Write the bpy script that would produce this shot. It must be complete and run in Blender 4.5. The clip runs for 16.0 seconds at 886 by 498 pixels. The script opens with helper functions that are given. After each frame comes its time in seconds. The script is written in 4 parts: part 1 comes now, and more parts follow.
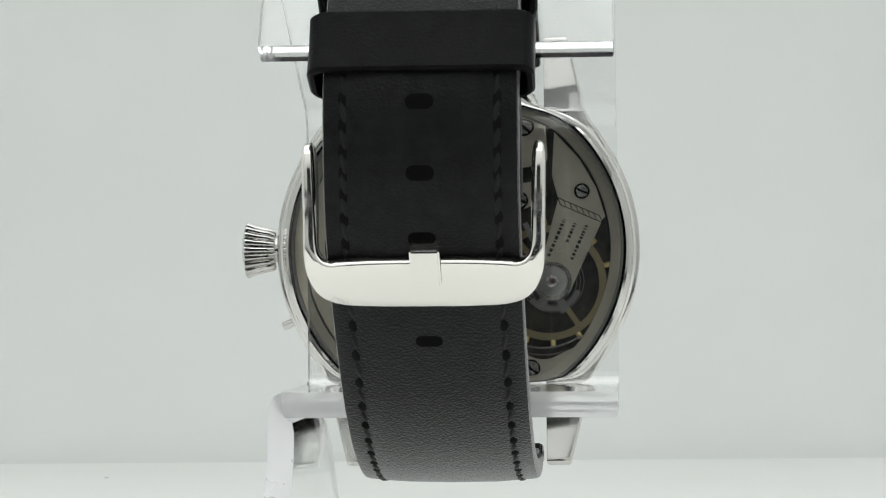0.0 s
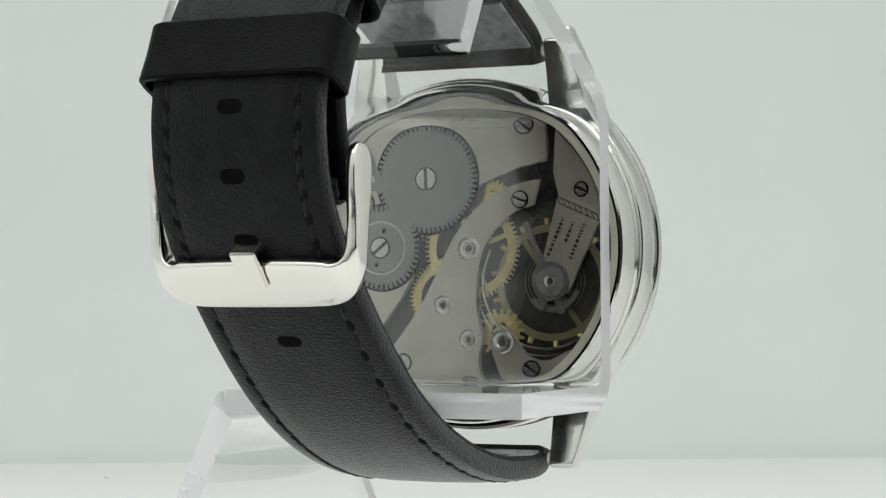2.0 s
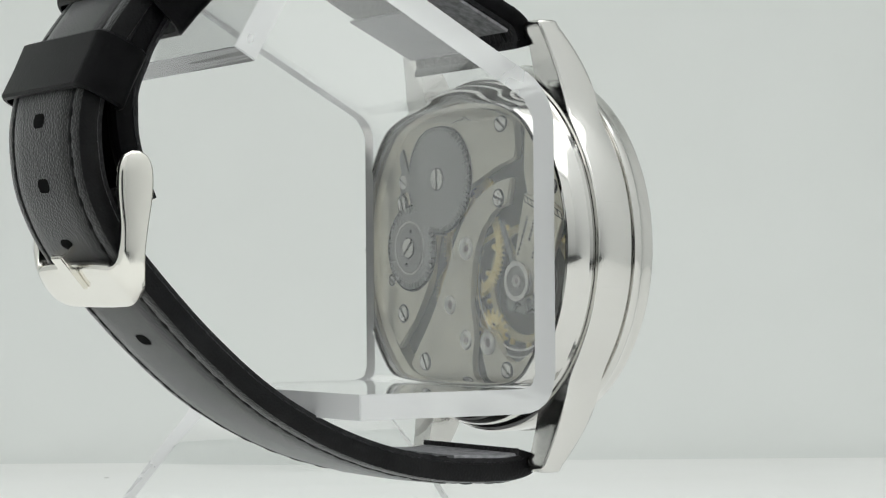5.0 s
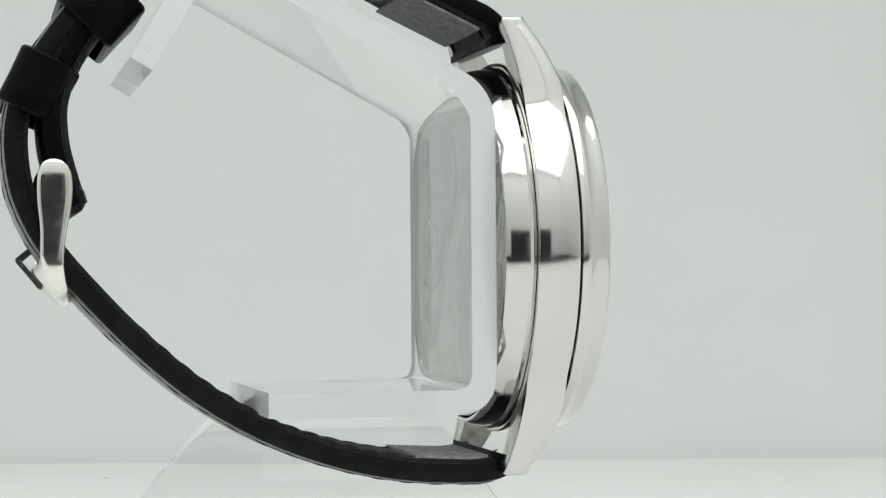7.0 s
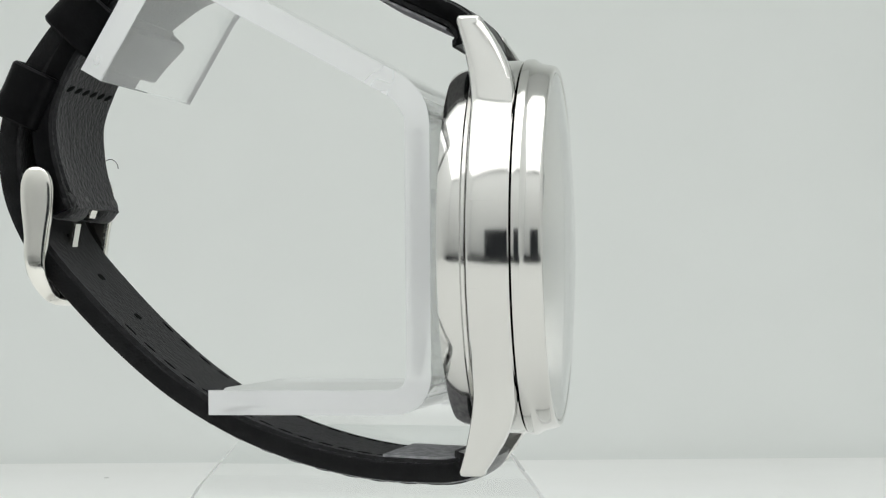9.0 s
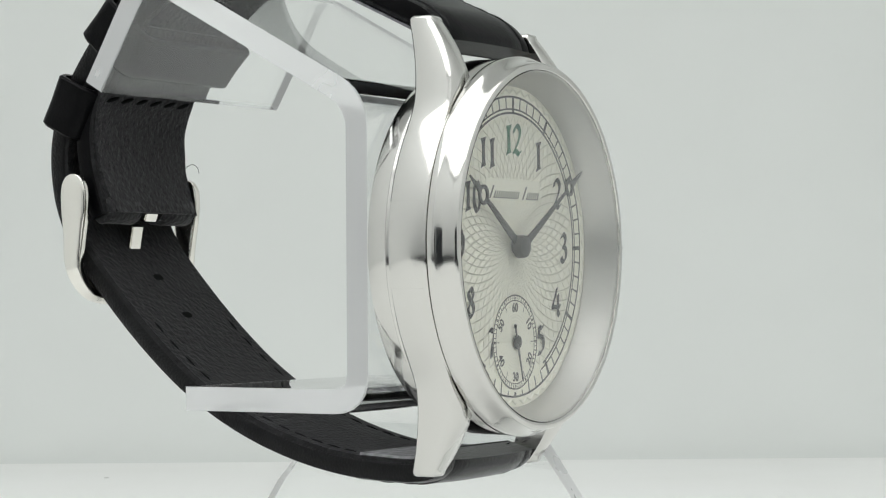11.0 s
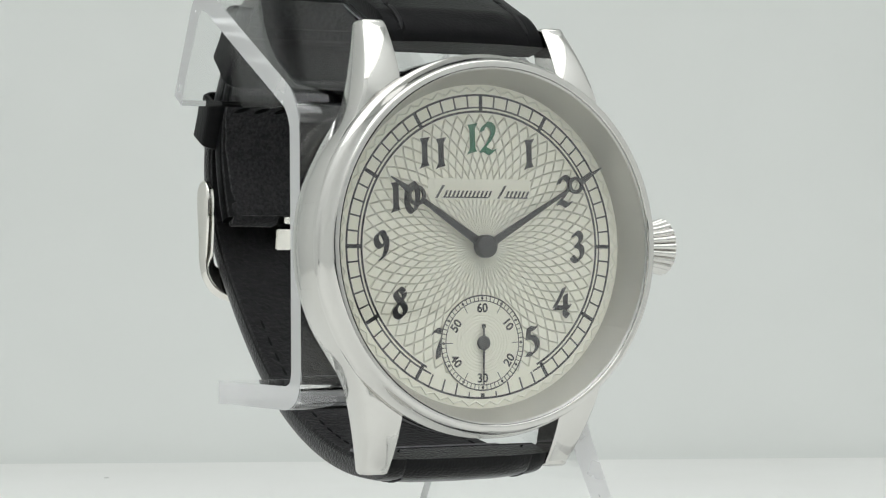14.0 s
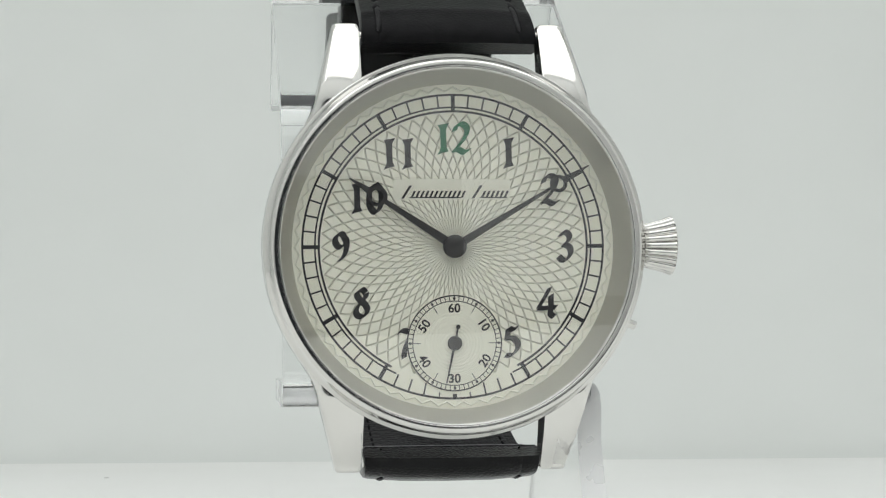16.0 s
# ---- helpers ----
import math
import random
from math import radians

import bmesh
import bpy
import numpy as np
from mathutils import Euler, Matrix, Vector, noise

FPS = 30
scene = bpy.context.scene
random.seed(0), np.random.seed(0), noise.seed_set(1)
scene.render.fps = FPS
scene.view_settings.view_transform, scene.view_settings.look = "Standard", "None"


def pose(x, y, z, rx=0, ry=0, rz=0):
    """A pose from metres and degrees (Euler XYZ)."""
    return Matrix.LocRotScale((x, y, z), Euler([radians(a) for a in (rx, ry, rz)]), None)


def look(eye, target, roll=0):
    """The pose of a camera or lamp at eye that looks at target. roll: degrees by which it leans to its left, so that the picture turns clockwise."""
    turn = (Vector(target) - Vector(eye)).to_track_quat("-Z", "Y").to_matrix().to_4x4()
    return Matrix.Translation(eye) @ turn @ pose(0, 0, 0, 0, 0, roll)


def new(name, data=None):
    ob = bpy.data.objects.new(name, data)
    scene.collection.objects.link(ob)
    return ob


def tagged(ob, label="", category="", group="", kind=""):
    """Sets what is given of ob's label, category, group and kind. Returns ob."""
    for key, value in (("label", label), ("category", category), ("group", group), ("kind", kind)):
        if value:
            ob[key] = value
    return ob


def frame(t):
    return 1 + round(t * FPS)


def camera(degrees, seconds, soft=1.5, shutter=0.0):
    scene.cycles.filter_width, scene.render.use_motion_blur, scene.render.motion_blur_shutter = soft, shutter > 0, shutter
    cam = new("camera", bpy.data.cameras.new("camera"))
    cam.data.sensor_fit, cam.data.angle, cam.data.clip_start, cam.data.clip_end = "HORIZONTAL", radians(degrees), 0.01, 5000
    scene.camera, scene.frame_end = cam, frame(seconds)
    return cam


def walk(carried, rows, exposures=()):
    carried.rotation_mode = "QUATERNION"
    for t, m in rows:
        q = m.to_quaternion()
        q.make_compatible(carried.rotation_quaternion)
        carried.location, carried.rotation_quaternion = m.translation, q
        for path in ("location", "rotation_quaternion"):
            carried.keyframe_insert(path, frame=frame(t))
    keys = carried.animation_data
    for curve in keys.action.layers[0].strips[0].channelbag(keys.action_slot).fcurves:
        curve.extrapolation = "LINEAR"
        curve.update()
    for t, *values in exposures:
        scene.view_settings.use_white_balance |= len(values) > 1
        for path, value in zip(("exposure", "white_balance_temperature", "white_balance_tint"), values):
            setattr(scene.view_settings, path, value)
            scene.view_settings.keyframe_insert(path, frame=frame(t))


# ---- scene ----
H = 52.0                      # height of the lens over the table, mm
AXIS_RATE, AXIS_START = -10.593, 175.47


def turn_at(t):
    return AXIS_START + AXIS_RATE * t


# ---- camera ----
cam = camera(20.878, 16.0, soft=1.2)
EYE = (-0.00083, -0.29708, H / 1000)
VIEW = look(EYE, (EYE[0], 0.0, H / 1000 + 0.00481), -0.419)
walk(cam, [(0.0, VIEW), (16.0, VIEW)], exposures=[(0.0, 0.0), (16.0, 0.0)])

# ---- light: the photo box is lit by a wide soft panel under its roof ----
world = bpy.data.worlds.new("dim_room")
world.use_nodes = True
world.node_tree.nodes["Background"].inputs["Color"].default_value = (0.5, 0.55, 0.6, 1)
world.node_tree.nodes["Background"].inputs["Strength"].default_value = 0.05
scene.world = world
lamp = bpy.data.lights.new("roof_lamp", "AREA")
lamp.shape, lamp.size, lamp.size_y, lamp.energy = "RECTANGLE", 0.81, 0.66, 2.66
lamp.color = (0.985, 1.0, 1.01)
new("roof_lamp", lamp).matrix_basis = pose(0, -0.19, 0.592)


# ---- materials ----
def mat(name, colour, rough=0.5, metal=0.0, spec=0.5):
    m = bpy.data.materials.new(name)
    m.use_nodes = True
    b = m.node_tree.nodes["Principled BSDF"]
    b.inputs["Base Color"].default_value = (*colour, 1)
    b.inputs["Roughness"].default_value = rough
    b.inputs["Metallic"].default_value = metal
    b.inputs["Specular IOR Level"].default_value = spec
    return m


def node(m, kind, **values):
    n = m.node_tree.nodes.new(kind)
    for k, v in values.items():
        if k in n.inputs:
            n.inputs[k].default_value = v
    return n


def link(m, a, b):
    m.node_tree.links.new(a, b)


def bsdf(m):
    return m.node_tree.nodes["Principled BSDF"]


def coords(m):
    return node(m, "ShaderNodeTexCoord").outputs["Object"]


def vary(m, scale, low, high, detail=4.0, socket="Base Color"):
    """Blend two colours (or two roughnesses) by noise of that scale per metre."""
    n = node(m, "ShaderNodeTexNoise", Scale=scale, Detail=detail, Roughness=0.6)
    link(m, coords(m), n.inputs["Vector"])
    r = node(m, "ShaderNodeValToRGB")
    r.color_ramp.elements[0].position, r.color_ramp.elements[1].position = 0.3, 0.7
    four = (lambda c: (*c, 1)) if socket == "Base Color" else (lambda c: (c, c, c, 1))
    r.color_ramp.elements[0].color, r.color_ramp.elements[1].color = four(low), four(high)
    link(m, n.outputs["Fac"], r.inputs["Fac"])
    link(m, r.outputs["Color"], bsdf(m).inputs[socket])


def relief(m, scale, depth, kind="ShaderNodeTexNoise", strength=1.0):
    n = node(m, kind, Scale=scale)
    link(m, coords(m), n.inputs["Vector"])
    b = node(m, "ShaderNodeBump", Strength=strength, Distance=depth)
    out = n.outputs["Fac"] if "Fac" in n.outputs else n.outputs["Distance"]
    link(m, out, b.inputs["Height"])
    link(m, b.outputs["Normal"], bsdf(m).inputs["Normal"])


PAPER = mat("white_paper", (0.78, 0.80, 0.78), 0.9, spec=0.1)
vary(PAPER, 14, (0.80, 0.82, 0.795), (0.82, 0.84, 0.815), 2)
CURTAIN = mat("white_cloth", (0.78, 0.79, 0.78), 0.95, spec=0.1)
vary(CURTAIN, 40, (0.89, 0.90, 0.89), (0.92, 0.93, 0.92), 4)
TABLE = mat("white_table", (0.82, 0.82, 0.79), 0.6, spec=0.3)
vary(TABLE, 18, (0.935, 0.94, 0.915), (0.96, 0.965, 0.945), 5)
STEEL = mat("polished_steel", (0.62, 0.61, 0.585), 0.06, 1.0)
vary(STEEL, 900, 0.08, 0.14, 3, "Roughness")
SATIN = mat("satin_steel", (0.58, 0.57, 0.54), 0.34, 0.9)
LEATHER = mat("black_leather", (0.006, 0.006, 0.0065), 0.34, spec=0.07)
vary(LEATHER, 500, (0.0015, 0.0015, 0.0018), (0.005, 0.005, 0.0055))
WORN_LEATHER = mat("worn_black_leather", (0.006, 0.006, 0.0065), 0.34, spec=0.14)
bsdf(WORN_LEATHER).inputs["Sheen Weight"].default_value = 0.45
bsdf(WORN_LEATHER).inputs["Sheen Roughness"].default_value = 0.35
vary(WORN_LEATHER, 400, (0.0015, 0.0015, 0.0018), (0.007, 0.007, 0.0075), 6)
LINING = mat("grey_lining", (0.05, 0.05, 0.052), 0.8, spec=0.25)
bsdf(LINING).inputs["Sheen Weight"].default_value = 0.07
vary(LINING, 900, (0.003, 0.003, 0.0035), (0.016, 0.016, 0.017), 6)
SUEDE = mat("worn_suede", (0.04, 0.04, 0.042), 0.9, spec=0.15)
bsdf(SUEDE).inputs["Sheen Weight"].default_value = 0.22
vary(SUEDE, 2200, (0.006, 0.006, 0.0065), (0.04, 0.04, 0.042), 7)
TAB = mat("grey_suede", (0.09, 0.09, 0.095), 0.85, spec=0.2)
vary(TAB, 900, (0.13, 0.13, 0.135), (0.33, 0.33, 0.34), 6)
ACRYLIC = mat("clear_acrylic", (0.985, 0.992, 0.99), 0.0)
bsdf(ACRYLIC).inputs["Transmission Weight"].default_value = 1.0
bsdf(ACRYLIC).inputs["IOR"].default_value = 1.49
bsdf(ACRYLIC).inputs["Specular IOR Level"].default_value = 0.26
SAWN = mat("sawn_acrylic_edge", (0.98, 0.988, 0.984), 0.2)
bsdf(SAWN).inputs["Transmission Weight"].default_value = 0.45
bsdf(SAWN).inputs["IOR"].default_value = 1.4
vary(SAWN, 120, 0.06, 0.28, 2, "Roughness")
FROST = mat("frosted_acrylic_edge", (0.98, 0.985, 0.98), 0.3)
bsdf(FROST).inputs["Transmission Weight"].default_value = 0.3
vary(FROST, 160, 0.2, 0.45, 3, "Roughness")
CRYSTAL = mat("watch_glass", (0.99, 0.995, 0.99), 0.0)
bsdf(CRYSTAL).inputs["Transmission Weight"].default_value = 1.0
bsdf(CRYSTAL).inputs["IOR"].default_value = 1.5
bsdf(CRYSTAL).inputs["Specular IOR Level"].default_value = 0.13
FRONT_CRYSTAL = mat("domed_watch_glass", (0.99, 0.995, 0.99), 0.0)
bsdf(FRONT_CRYSTAL).inputs["Transmission Weight"].default_value = 1.0
bsdf(FRONT_CRYSTAL).inputs["IOR"].default_value = 1.5
bsdf(FRONT_CRYSTAL).inputs["Specular IOR Level"].default_value = 0.45
SILVER = mat("silvered_dial", (0.82, 0.82, 0.77), 0.4, 0.0)
INK = mat("dark_ink", (0.025, 0.024, 0.026), 0.5)


relief(WORN_LEATHER, 3000, 0.0001, "ShaderNodeTexVoronoi", 0.6)
relief(LEATHER, 3000, 0.00009, "ShaderNodeTexVoronoi", 0.3)
relief(LINING, 1500, 0.0003, "ShaderNodeTexNoise", 1.0)
relief(SUEDE, 1500, 0.0003, "ShaderNodeTexNoise", 1.0)
vary(SILVER, 700, (0.85, 0.84, 0.715), (0.88, 0.87, 0.75), 3)
THREAD = mat("black_thread", (0.003, 0.003, 0.0035), 0.8, spec=0.1)
# flat black: painted shade in recesses, slots and holes, also the scale marks
VOID = mat("shade_and_mark_black", (0.003, 0.003, 0.003), 0.85, spec=0.05)
# lighter, glossier copy of the black thread for the lit stitch tops
THREAD_LIT = mat("lit_thread", (0.006, 0.006, 0.0065), 0.5, spec=0.2)
GREEN_INK = mat("green_ink", (0.035, 0.17, 0.09), 0.5)
HANDS = mat("grey_hands", (0.06, 0.058, 0.058), 0.42, 0.4)
NICKEL = mat("nickel_buckle", (0.78, 0.76, 0.71), 0.12, 1.0)
vary(NICKEL, 700, 0.08, 0.18, 3, "Roughness")
NICKEL_PLATE = mat("nickel_bridge", (0.66, 0.62, 0.53), 0.34, 0.75)
vary(NICKEL_PLATE, 260, (0.53, 0.50, 0.41), (0.68, 0.64, 0.53), 5)
relief(NICKEL_PLATE, 9000, 0.000004, "ShaderNodeTexNoise", 0.3)
# dark mottled tone that sets the main plate off from the brighter bridges
DARK_NICKEL = mat("dark_nickel", (0.15, 0.14, 0.125), 0.5, 0.3)
vary(DARK_NICKEL, 500, (0.012, 0.011, 0.008), (0.085, 0.078, 0.058), 7)
WHEEL_STEEL = mat("brushed_wheel_steel", (0.30, 0.295, 0.285), 0.42, 0.9)
SCREW_STEEL = mat("old_screw_steel", (0.62, 0.60, 0.56), 0.22, 0.9)
vary(WHEEL_STEEL, 1500, 0.35, 0.5, 4, "Roughness")
BRASS = mat("gilt_brass", (0.72, 0.58, 0.27), 0.3, 0.95)
vary(BRASS, 800, (0.62, 0.50, 0.20), (0.82, 0.68, 0.33), 4)
OLD_BRASS = mat("dull_brass", (0.42, 0.36, 0.22), 0.35, 0.9)
DUST = mat("dust", (0.6, 0.6, 0.57), 0.9)
JEWEL = mat("dark_jewel", (0.10, 0.05, 0.07), 0.08, spec=0.8)


def maths(m, op, a, b=None, c=None):
    n = m.node_tree.nodes.new("ShaderNodeMath")
    n.operation = op
    for i, v in enumerate((a, b, c)):
        if v is None:
            continue
        if isinstance(v, (int, float)):
            n.inputs[i].default_value = v
        else:
            link(m, v, n.inputs[i])
    return n.outputs[0]


def polar(m):
    sep = node(m, "ShaderNodeSeparateXYZ")
    link(m, coords(m), sep.inputs[0])
    x, y = sep.outputs[0], sep.outputs[1]
    r = maths(m, "MULTIPLY", maths(m, "SQRT", maths(m, "ADD", maths(m, "MULTIPLY", x, x), maths(m, "MULTIPLY", y, y))), 1000.0)
    return r, maths(m, "ARCTAN2", y, x)


def bump_from(m, height, depth, strength=1.0):
    b = node(m, "ShaderNodeBump", Strength=strength, Distance=depth)
    link(m, height, b.inputs["Height"])
    link(m, b.outputs["Normal"], bsdf(m).inputs["Normal"])


# engine turning: two sets of circles through the centre, cut as fine grooves
GUILLOCHE = mat("engine_turned_silver", (0.90, 0.895, 0.81), 0.34, 0.1)
vary(GUILLOCHE, 600, (0.95, 0.93, 0.78), (0.97, 0.955, 0.835), 3)
radius, angle = polar(GUILLOCHE)
bow = maths(GUILLOCHE, "ARCCOSINE", maths(GUILLOCHE, "MINIMUM", maths(GUILLOCHE, "DIVIDE", radius, 27.0), 1.0))
cuts = []
for sign in (1.0, -1.0):
    wave = maths(GUILLOCHE, "SINE", maths(GUILLOCHE, "MULTIPLY", maths(GUILLOCHE, "ADD", angle, maths(GUILLOCHE, "MULTIPLY", bow, sign)), 30.0))
    cuts.append(maths(GUILLOCHE, "ABSOLUTE", wave))
groove = maths(GUILLOCHE, "MINIMUM", maths(GUILLOCHE, "MULTIPLY", maths(GUILLOCHE, "MINIMUM", cuts[0], cuts[1]), 4.0), 1.0)
inside_track = maths(GUILLOCHE, "LESS_THAN", radius, 15.9)
flat_or_cut = maths(GUILLOCHE, "ADD", maths(GUILLOCHE, "MULTIPLY", groove, inside_track), maths(GUILLOCHE, "SUBTRACT", 1.0, inside_track))
bump_from(GUILLOCHE, flat_or_cut, 0.00023, 1.0)
RINGED = mat("ringed_silver", (0.90, 0.885, 0.76), 0.38, 0.15)
radius, angle = polar(RINGED)
ripple = maths(RINGED, "MULTIPLY", maths(RINGED, "SINE", maths(RINGED, "MULTIPLY", radius, 17.0)), maths(RINGED, "LESS_THAN", radius, 3.7))
bump_from(RINGED, ripple, 0.00002, 0.8)


# ---- mesh helpers; all lengths in mm ----
def part(name, bm, material, parent, label="", at=None, smooth=True, crease=34):
    bm.transform(Matrix.Scale(0.001, 4))
    bmesh.ops.recalc_face_normals(bm, faces=bm.faces)
    me = bpy.data.meshes.new(name)
    bm.to_mesh(me)
    bm.free()
    if smooth:
        me.polygons.foreach_set("use_smooth", [True] * len(me.polygons))
        me.set_sharp_from_angle(angle=radians(crease))
    me.materials.append(material)
    ob = new(name, me)
    ob.parent = parent
    if at is not None:
        ob.matrix_basis = at
    return tagged(ob, label)


def lathe(profile, segments=128, closed=True):
    """Turn a profile of (radius, height) about z. A closed profile makes a ring; an open one may start and end on the axis."""
    bm = bmesh.new()
    rings = []
    for r, z in profile:
        if r < 1e-6:
            rings.append([bm.verts.new((0, 0, z))] * segments)
        else:
            rings.append([bm.verts.new((r * math.cos(i * math.tau / segments), r * math.sin(i * math.tau / segments), z)) for i in range(segments)])
    pairs = list(zip(rings, rings[1:])) + ([(rings[-1], rings[0])] if closed else [])
    for p, q in pairs:
        for i in range(segments):
            j = (i + 1) % segments
            loop = []
            for v in (p[i], p[j], q[j], q[i]):
                if v not in loop:
                    loop.append(v)
            if len(loop) > 2:
                bm.faces.new(loop)
    return bm


def spline(points, n):
    """Points along a Catmull-Rom curve through the given ones."""
    p = [Vector(q) for q in points]
    p = [2 * p[0] - p[1]] + p + [2 * p[-1] - p[-2]]
    out = []
    for i in range(1, len(p) - 2):
        for k in range(n):
            t = k / n
            a, b, c, d = p[i - 1:i + 3]
            out.append(0.5 * ((2 * b) + (c - a) * t + (2 * a - 5 * b + 4 * c - d) * t * t + (3 * b - a - 3 * c + d) * t ** 3))
    out.append(p[-2])
    return out


def prism(outline, z0, z1, bevel=0.0):
    """A flat plate of that outline (x, y) between two heights."""
    bm = bmesh.new()
    low = [bm.verts.new((x, y, z0)) for x, y in outline]
    high = [bm.verts.new((x, y, z1)) for x, y in outline]
    n = len(outline)
    bm.faces.new(list(reversed(low)))
    bm.faces.new(high)
    for i in range(n):
        bm.faces.new((low[i], low[(i + 1) % n], high[(i + 1) % n], high[i]))
    if bevel:
        edges = [e for e in bm.edges if len({round(v.co.z, 4) for v in e.verts}) == 1]
        bmesh.ops.bevel(bm, geom=edges, offset=bevel, segments=2, affect="EDGES", clamp_overlap=True)
    return bm


def block(x0, x1, y0, y1, z0, z1, bevel=0.3, segments=2):
    bm = bmesh.new()
    bmesh.ops.create_cube(bm, size=1)
    bm.transform(Matrix.Translation(((x0 + x1) / 2, (y0 + y1) / 2, (z0 + z1) / 2)) @ Matrix.Diagonal((x1 - x0, y1 - y0, z1 - z0, 1)))
    if bevel:
        bmesh.ops.bevel(bm, geom=bm.edges[:], offset=bevel, segments=segments, affect="EDGES", clamp_overlap=True)
    return bm


def side_to_local(b, c, a):
    """A point of the side view (b outward from the dial, c up from the lens's height) at a across, in the turning space."""
    return Vector((a, -b, c + H))


def extrude_side(outline, a0, a1, bevel=0.0):
    """A slab whose outline lies in the side view, from a0 to a1 across."""
    bm = bmesh.new()
    l = [bm.verts.new(side_to_local(b, c, a0)) for b, c in outline]
    r = [bm.verts.new(side_to_local(b, c, a1)) for b, c in outline]
    n = len(outline)
    bm.faces.new(l)
    bm.faces.new(list(reversed(r)))
    for i in range(n):
        bm.faces.new((l[i], r[i], r[(i + 1) % n], l[(i + 1) % n]))
    if bevel:
        ends = [e for e in bm.edges if abs(e.verts[0].co.x - e.verts[1].co.x) < 1e-6]
        bmesh.ops.bevel(bm, geom=ends, offset=bevel, segments=2, affect="EDGES", clamp_overlap=True)
    return bm


# ---- the photo box ----
def photo_box():
    ob = part("floor", block(-420, 420, -308, 427.4, -6, 0, 0), TABLE, None)
    tagged(ob, "white matt table top of the photo box", "table top", kind="structure")
    # the back sheet leaves the table almost flat and bends slowly upright
    line = []
    y, z = 428.0, -1.0
    while z < 600:
        line.append((y, z))
        h = max(z, 0.0)
        lean = 40 * math.exp(-h / 9.0) + 44 * max(0.0, 1 - h / 165)
        step = 1.0 if z < 30 else 8.0
        y, z = y + step * math.sin(radians(lean)), z + step * math.cos(radians(lean))
    bm = bmesh.new()
    rows = [[bm.verts.new((x, py + d, pz)) for x, d in ((-411, 0), (411, 0), (411, 6), (-411, 6))] for py, pz in line]
    for p, q in zip(rows, rows[1:]):
        for i in range(4):
            bm.faces.new((p[i], p[(i + 1) % 4], q[(i + 1) % 4], q[i]))
    bm.faces.new(rows[0])
    bm.faces.new(rows[-1])
    tagged(part("wall_north", bm, PAPER, None), "pale grey-white paper backdrop rising from the table", "backdrop", kind="structure")
    for name, dims in (("wall_east", (412, 420, -560, 560, 0.2, 600)),
                       ("wall_west", (-420, -412, -560, 560, 0.2, 600))):
        tagged(part(name, block(*dims, 0), CURTAIN, None), "white cloth side wall of the photo box", "wall", kind="structure")
    # the front has an opening through which the camera looks in
    bm = bmesh.new()
    for dims in ((-411, -165, -560, -552, 0.2, 600), (165, 411, -560, -552, 0.2, 600), (-165, 165, -560, -552, 150, 600)):
        piece = block(*dims, 0)
        me = bpy.data.meshes.new("tmp")
        piece.to_mesh(me)
        bm.from_mesh(me)
        bpy.data.meshes.remove(me)
        piece.free()
    tagged(part("wall_south", bm, CURTAIN, None), "white cloth front of the box with viewing opening", "wall", kind="structure")
    tagged(part("ceiling", block(-420, 420, -560, 560, 601, 607, 0), CURTAIN, None), "white roof of the photo box", "ceiling", kind="structure")


photo_box()


def speck(x, y, r):
    bm = bmesh.new()
    bmesh.ops.create_icosphere(bm, subdivisions=2, radius=r)
    for v in bm.verts:
        v.co *= 1 + 0.35 * noise.noise(v.co * 3)
        v.co.z = max(0.0, v.co.z) * 0.35
    ob = part("dust_speck", bm, DUST, None)
    ob.location = (x, y, 0)
    tagged(ob, "small pale grey speck of dust on the table", "dust")


speck(-0.0945, 0.37, 0.75)

# ---- the turning things ----
watch = tagged(new("wristwatch"), "steel wristwatch with silvered dial on black leather strap", "watch")
stand = tagged(new("display_stand"), "clear bent acrylic stand holding the wristwatch", "watch stand")
HEAD = Matrix.Translation((-0.00083, 0, (4.95 + H) / 1000)) @ pose(0, 0, 0, 0, 0, 2.0) @ pose(0, 0, 0, 90, 0, 0)

DIAL = HEAD @ pose(0, 0, -0.0008)


def bent_sheet(path, thick, radius_steps=6, radius=3.2):
    """The outline of a bent sheet: a centre line with rounded bends, thickened."""
    pts = [Vector(p) for p in path]
    line = [pts[0]]
    for p, q, r in zip(pts, pts[1:], pts[2:]):
        u, v = (p - q).normalized(), (r - q).normalized()
        for k in range(radius_steps + 1):
            t = k / radius_steps
            line.append((1 - t) ** 2 * (q + u * radius) + 2 * t * (1 - t) * q + t * t * (q + v * radius))
    line.append(pts[-1])
    left, right = [], []
    for i, p in enumerate(line):
        d = (line[min(i + 1, len(line) - 1)] - line[max(i - 1, 0)]).normalized()
        n = Vector((-d.y, d.x)) * thick / 2
        left.append(p + n)
        right.append(p - n)
    return left + right[::-1]


def saw(ob, chosen, material=SAWN):
    """Give the sawn faces of a sheet their frosted look."""
    ob.data.materials.append(material)
    for f in ob.data.polygons:
        if chosen(f):
            f.material_index = 1


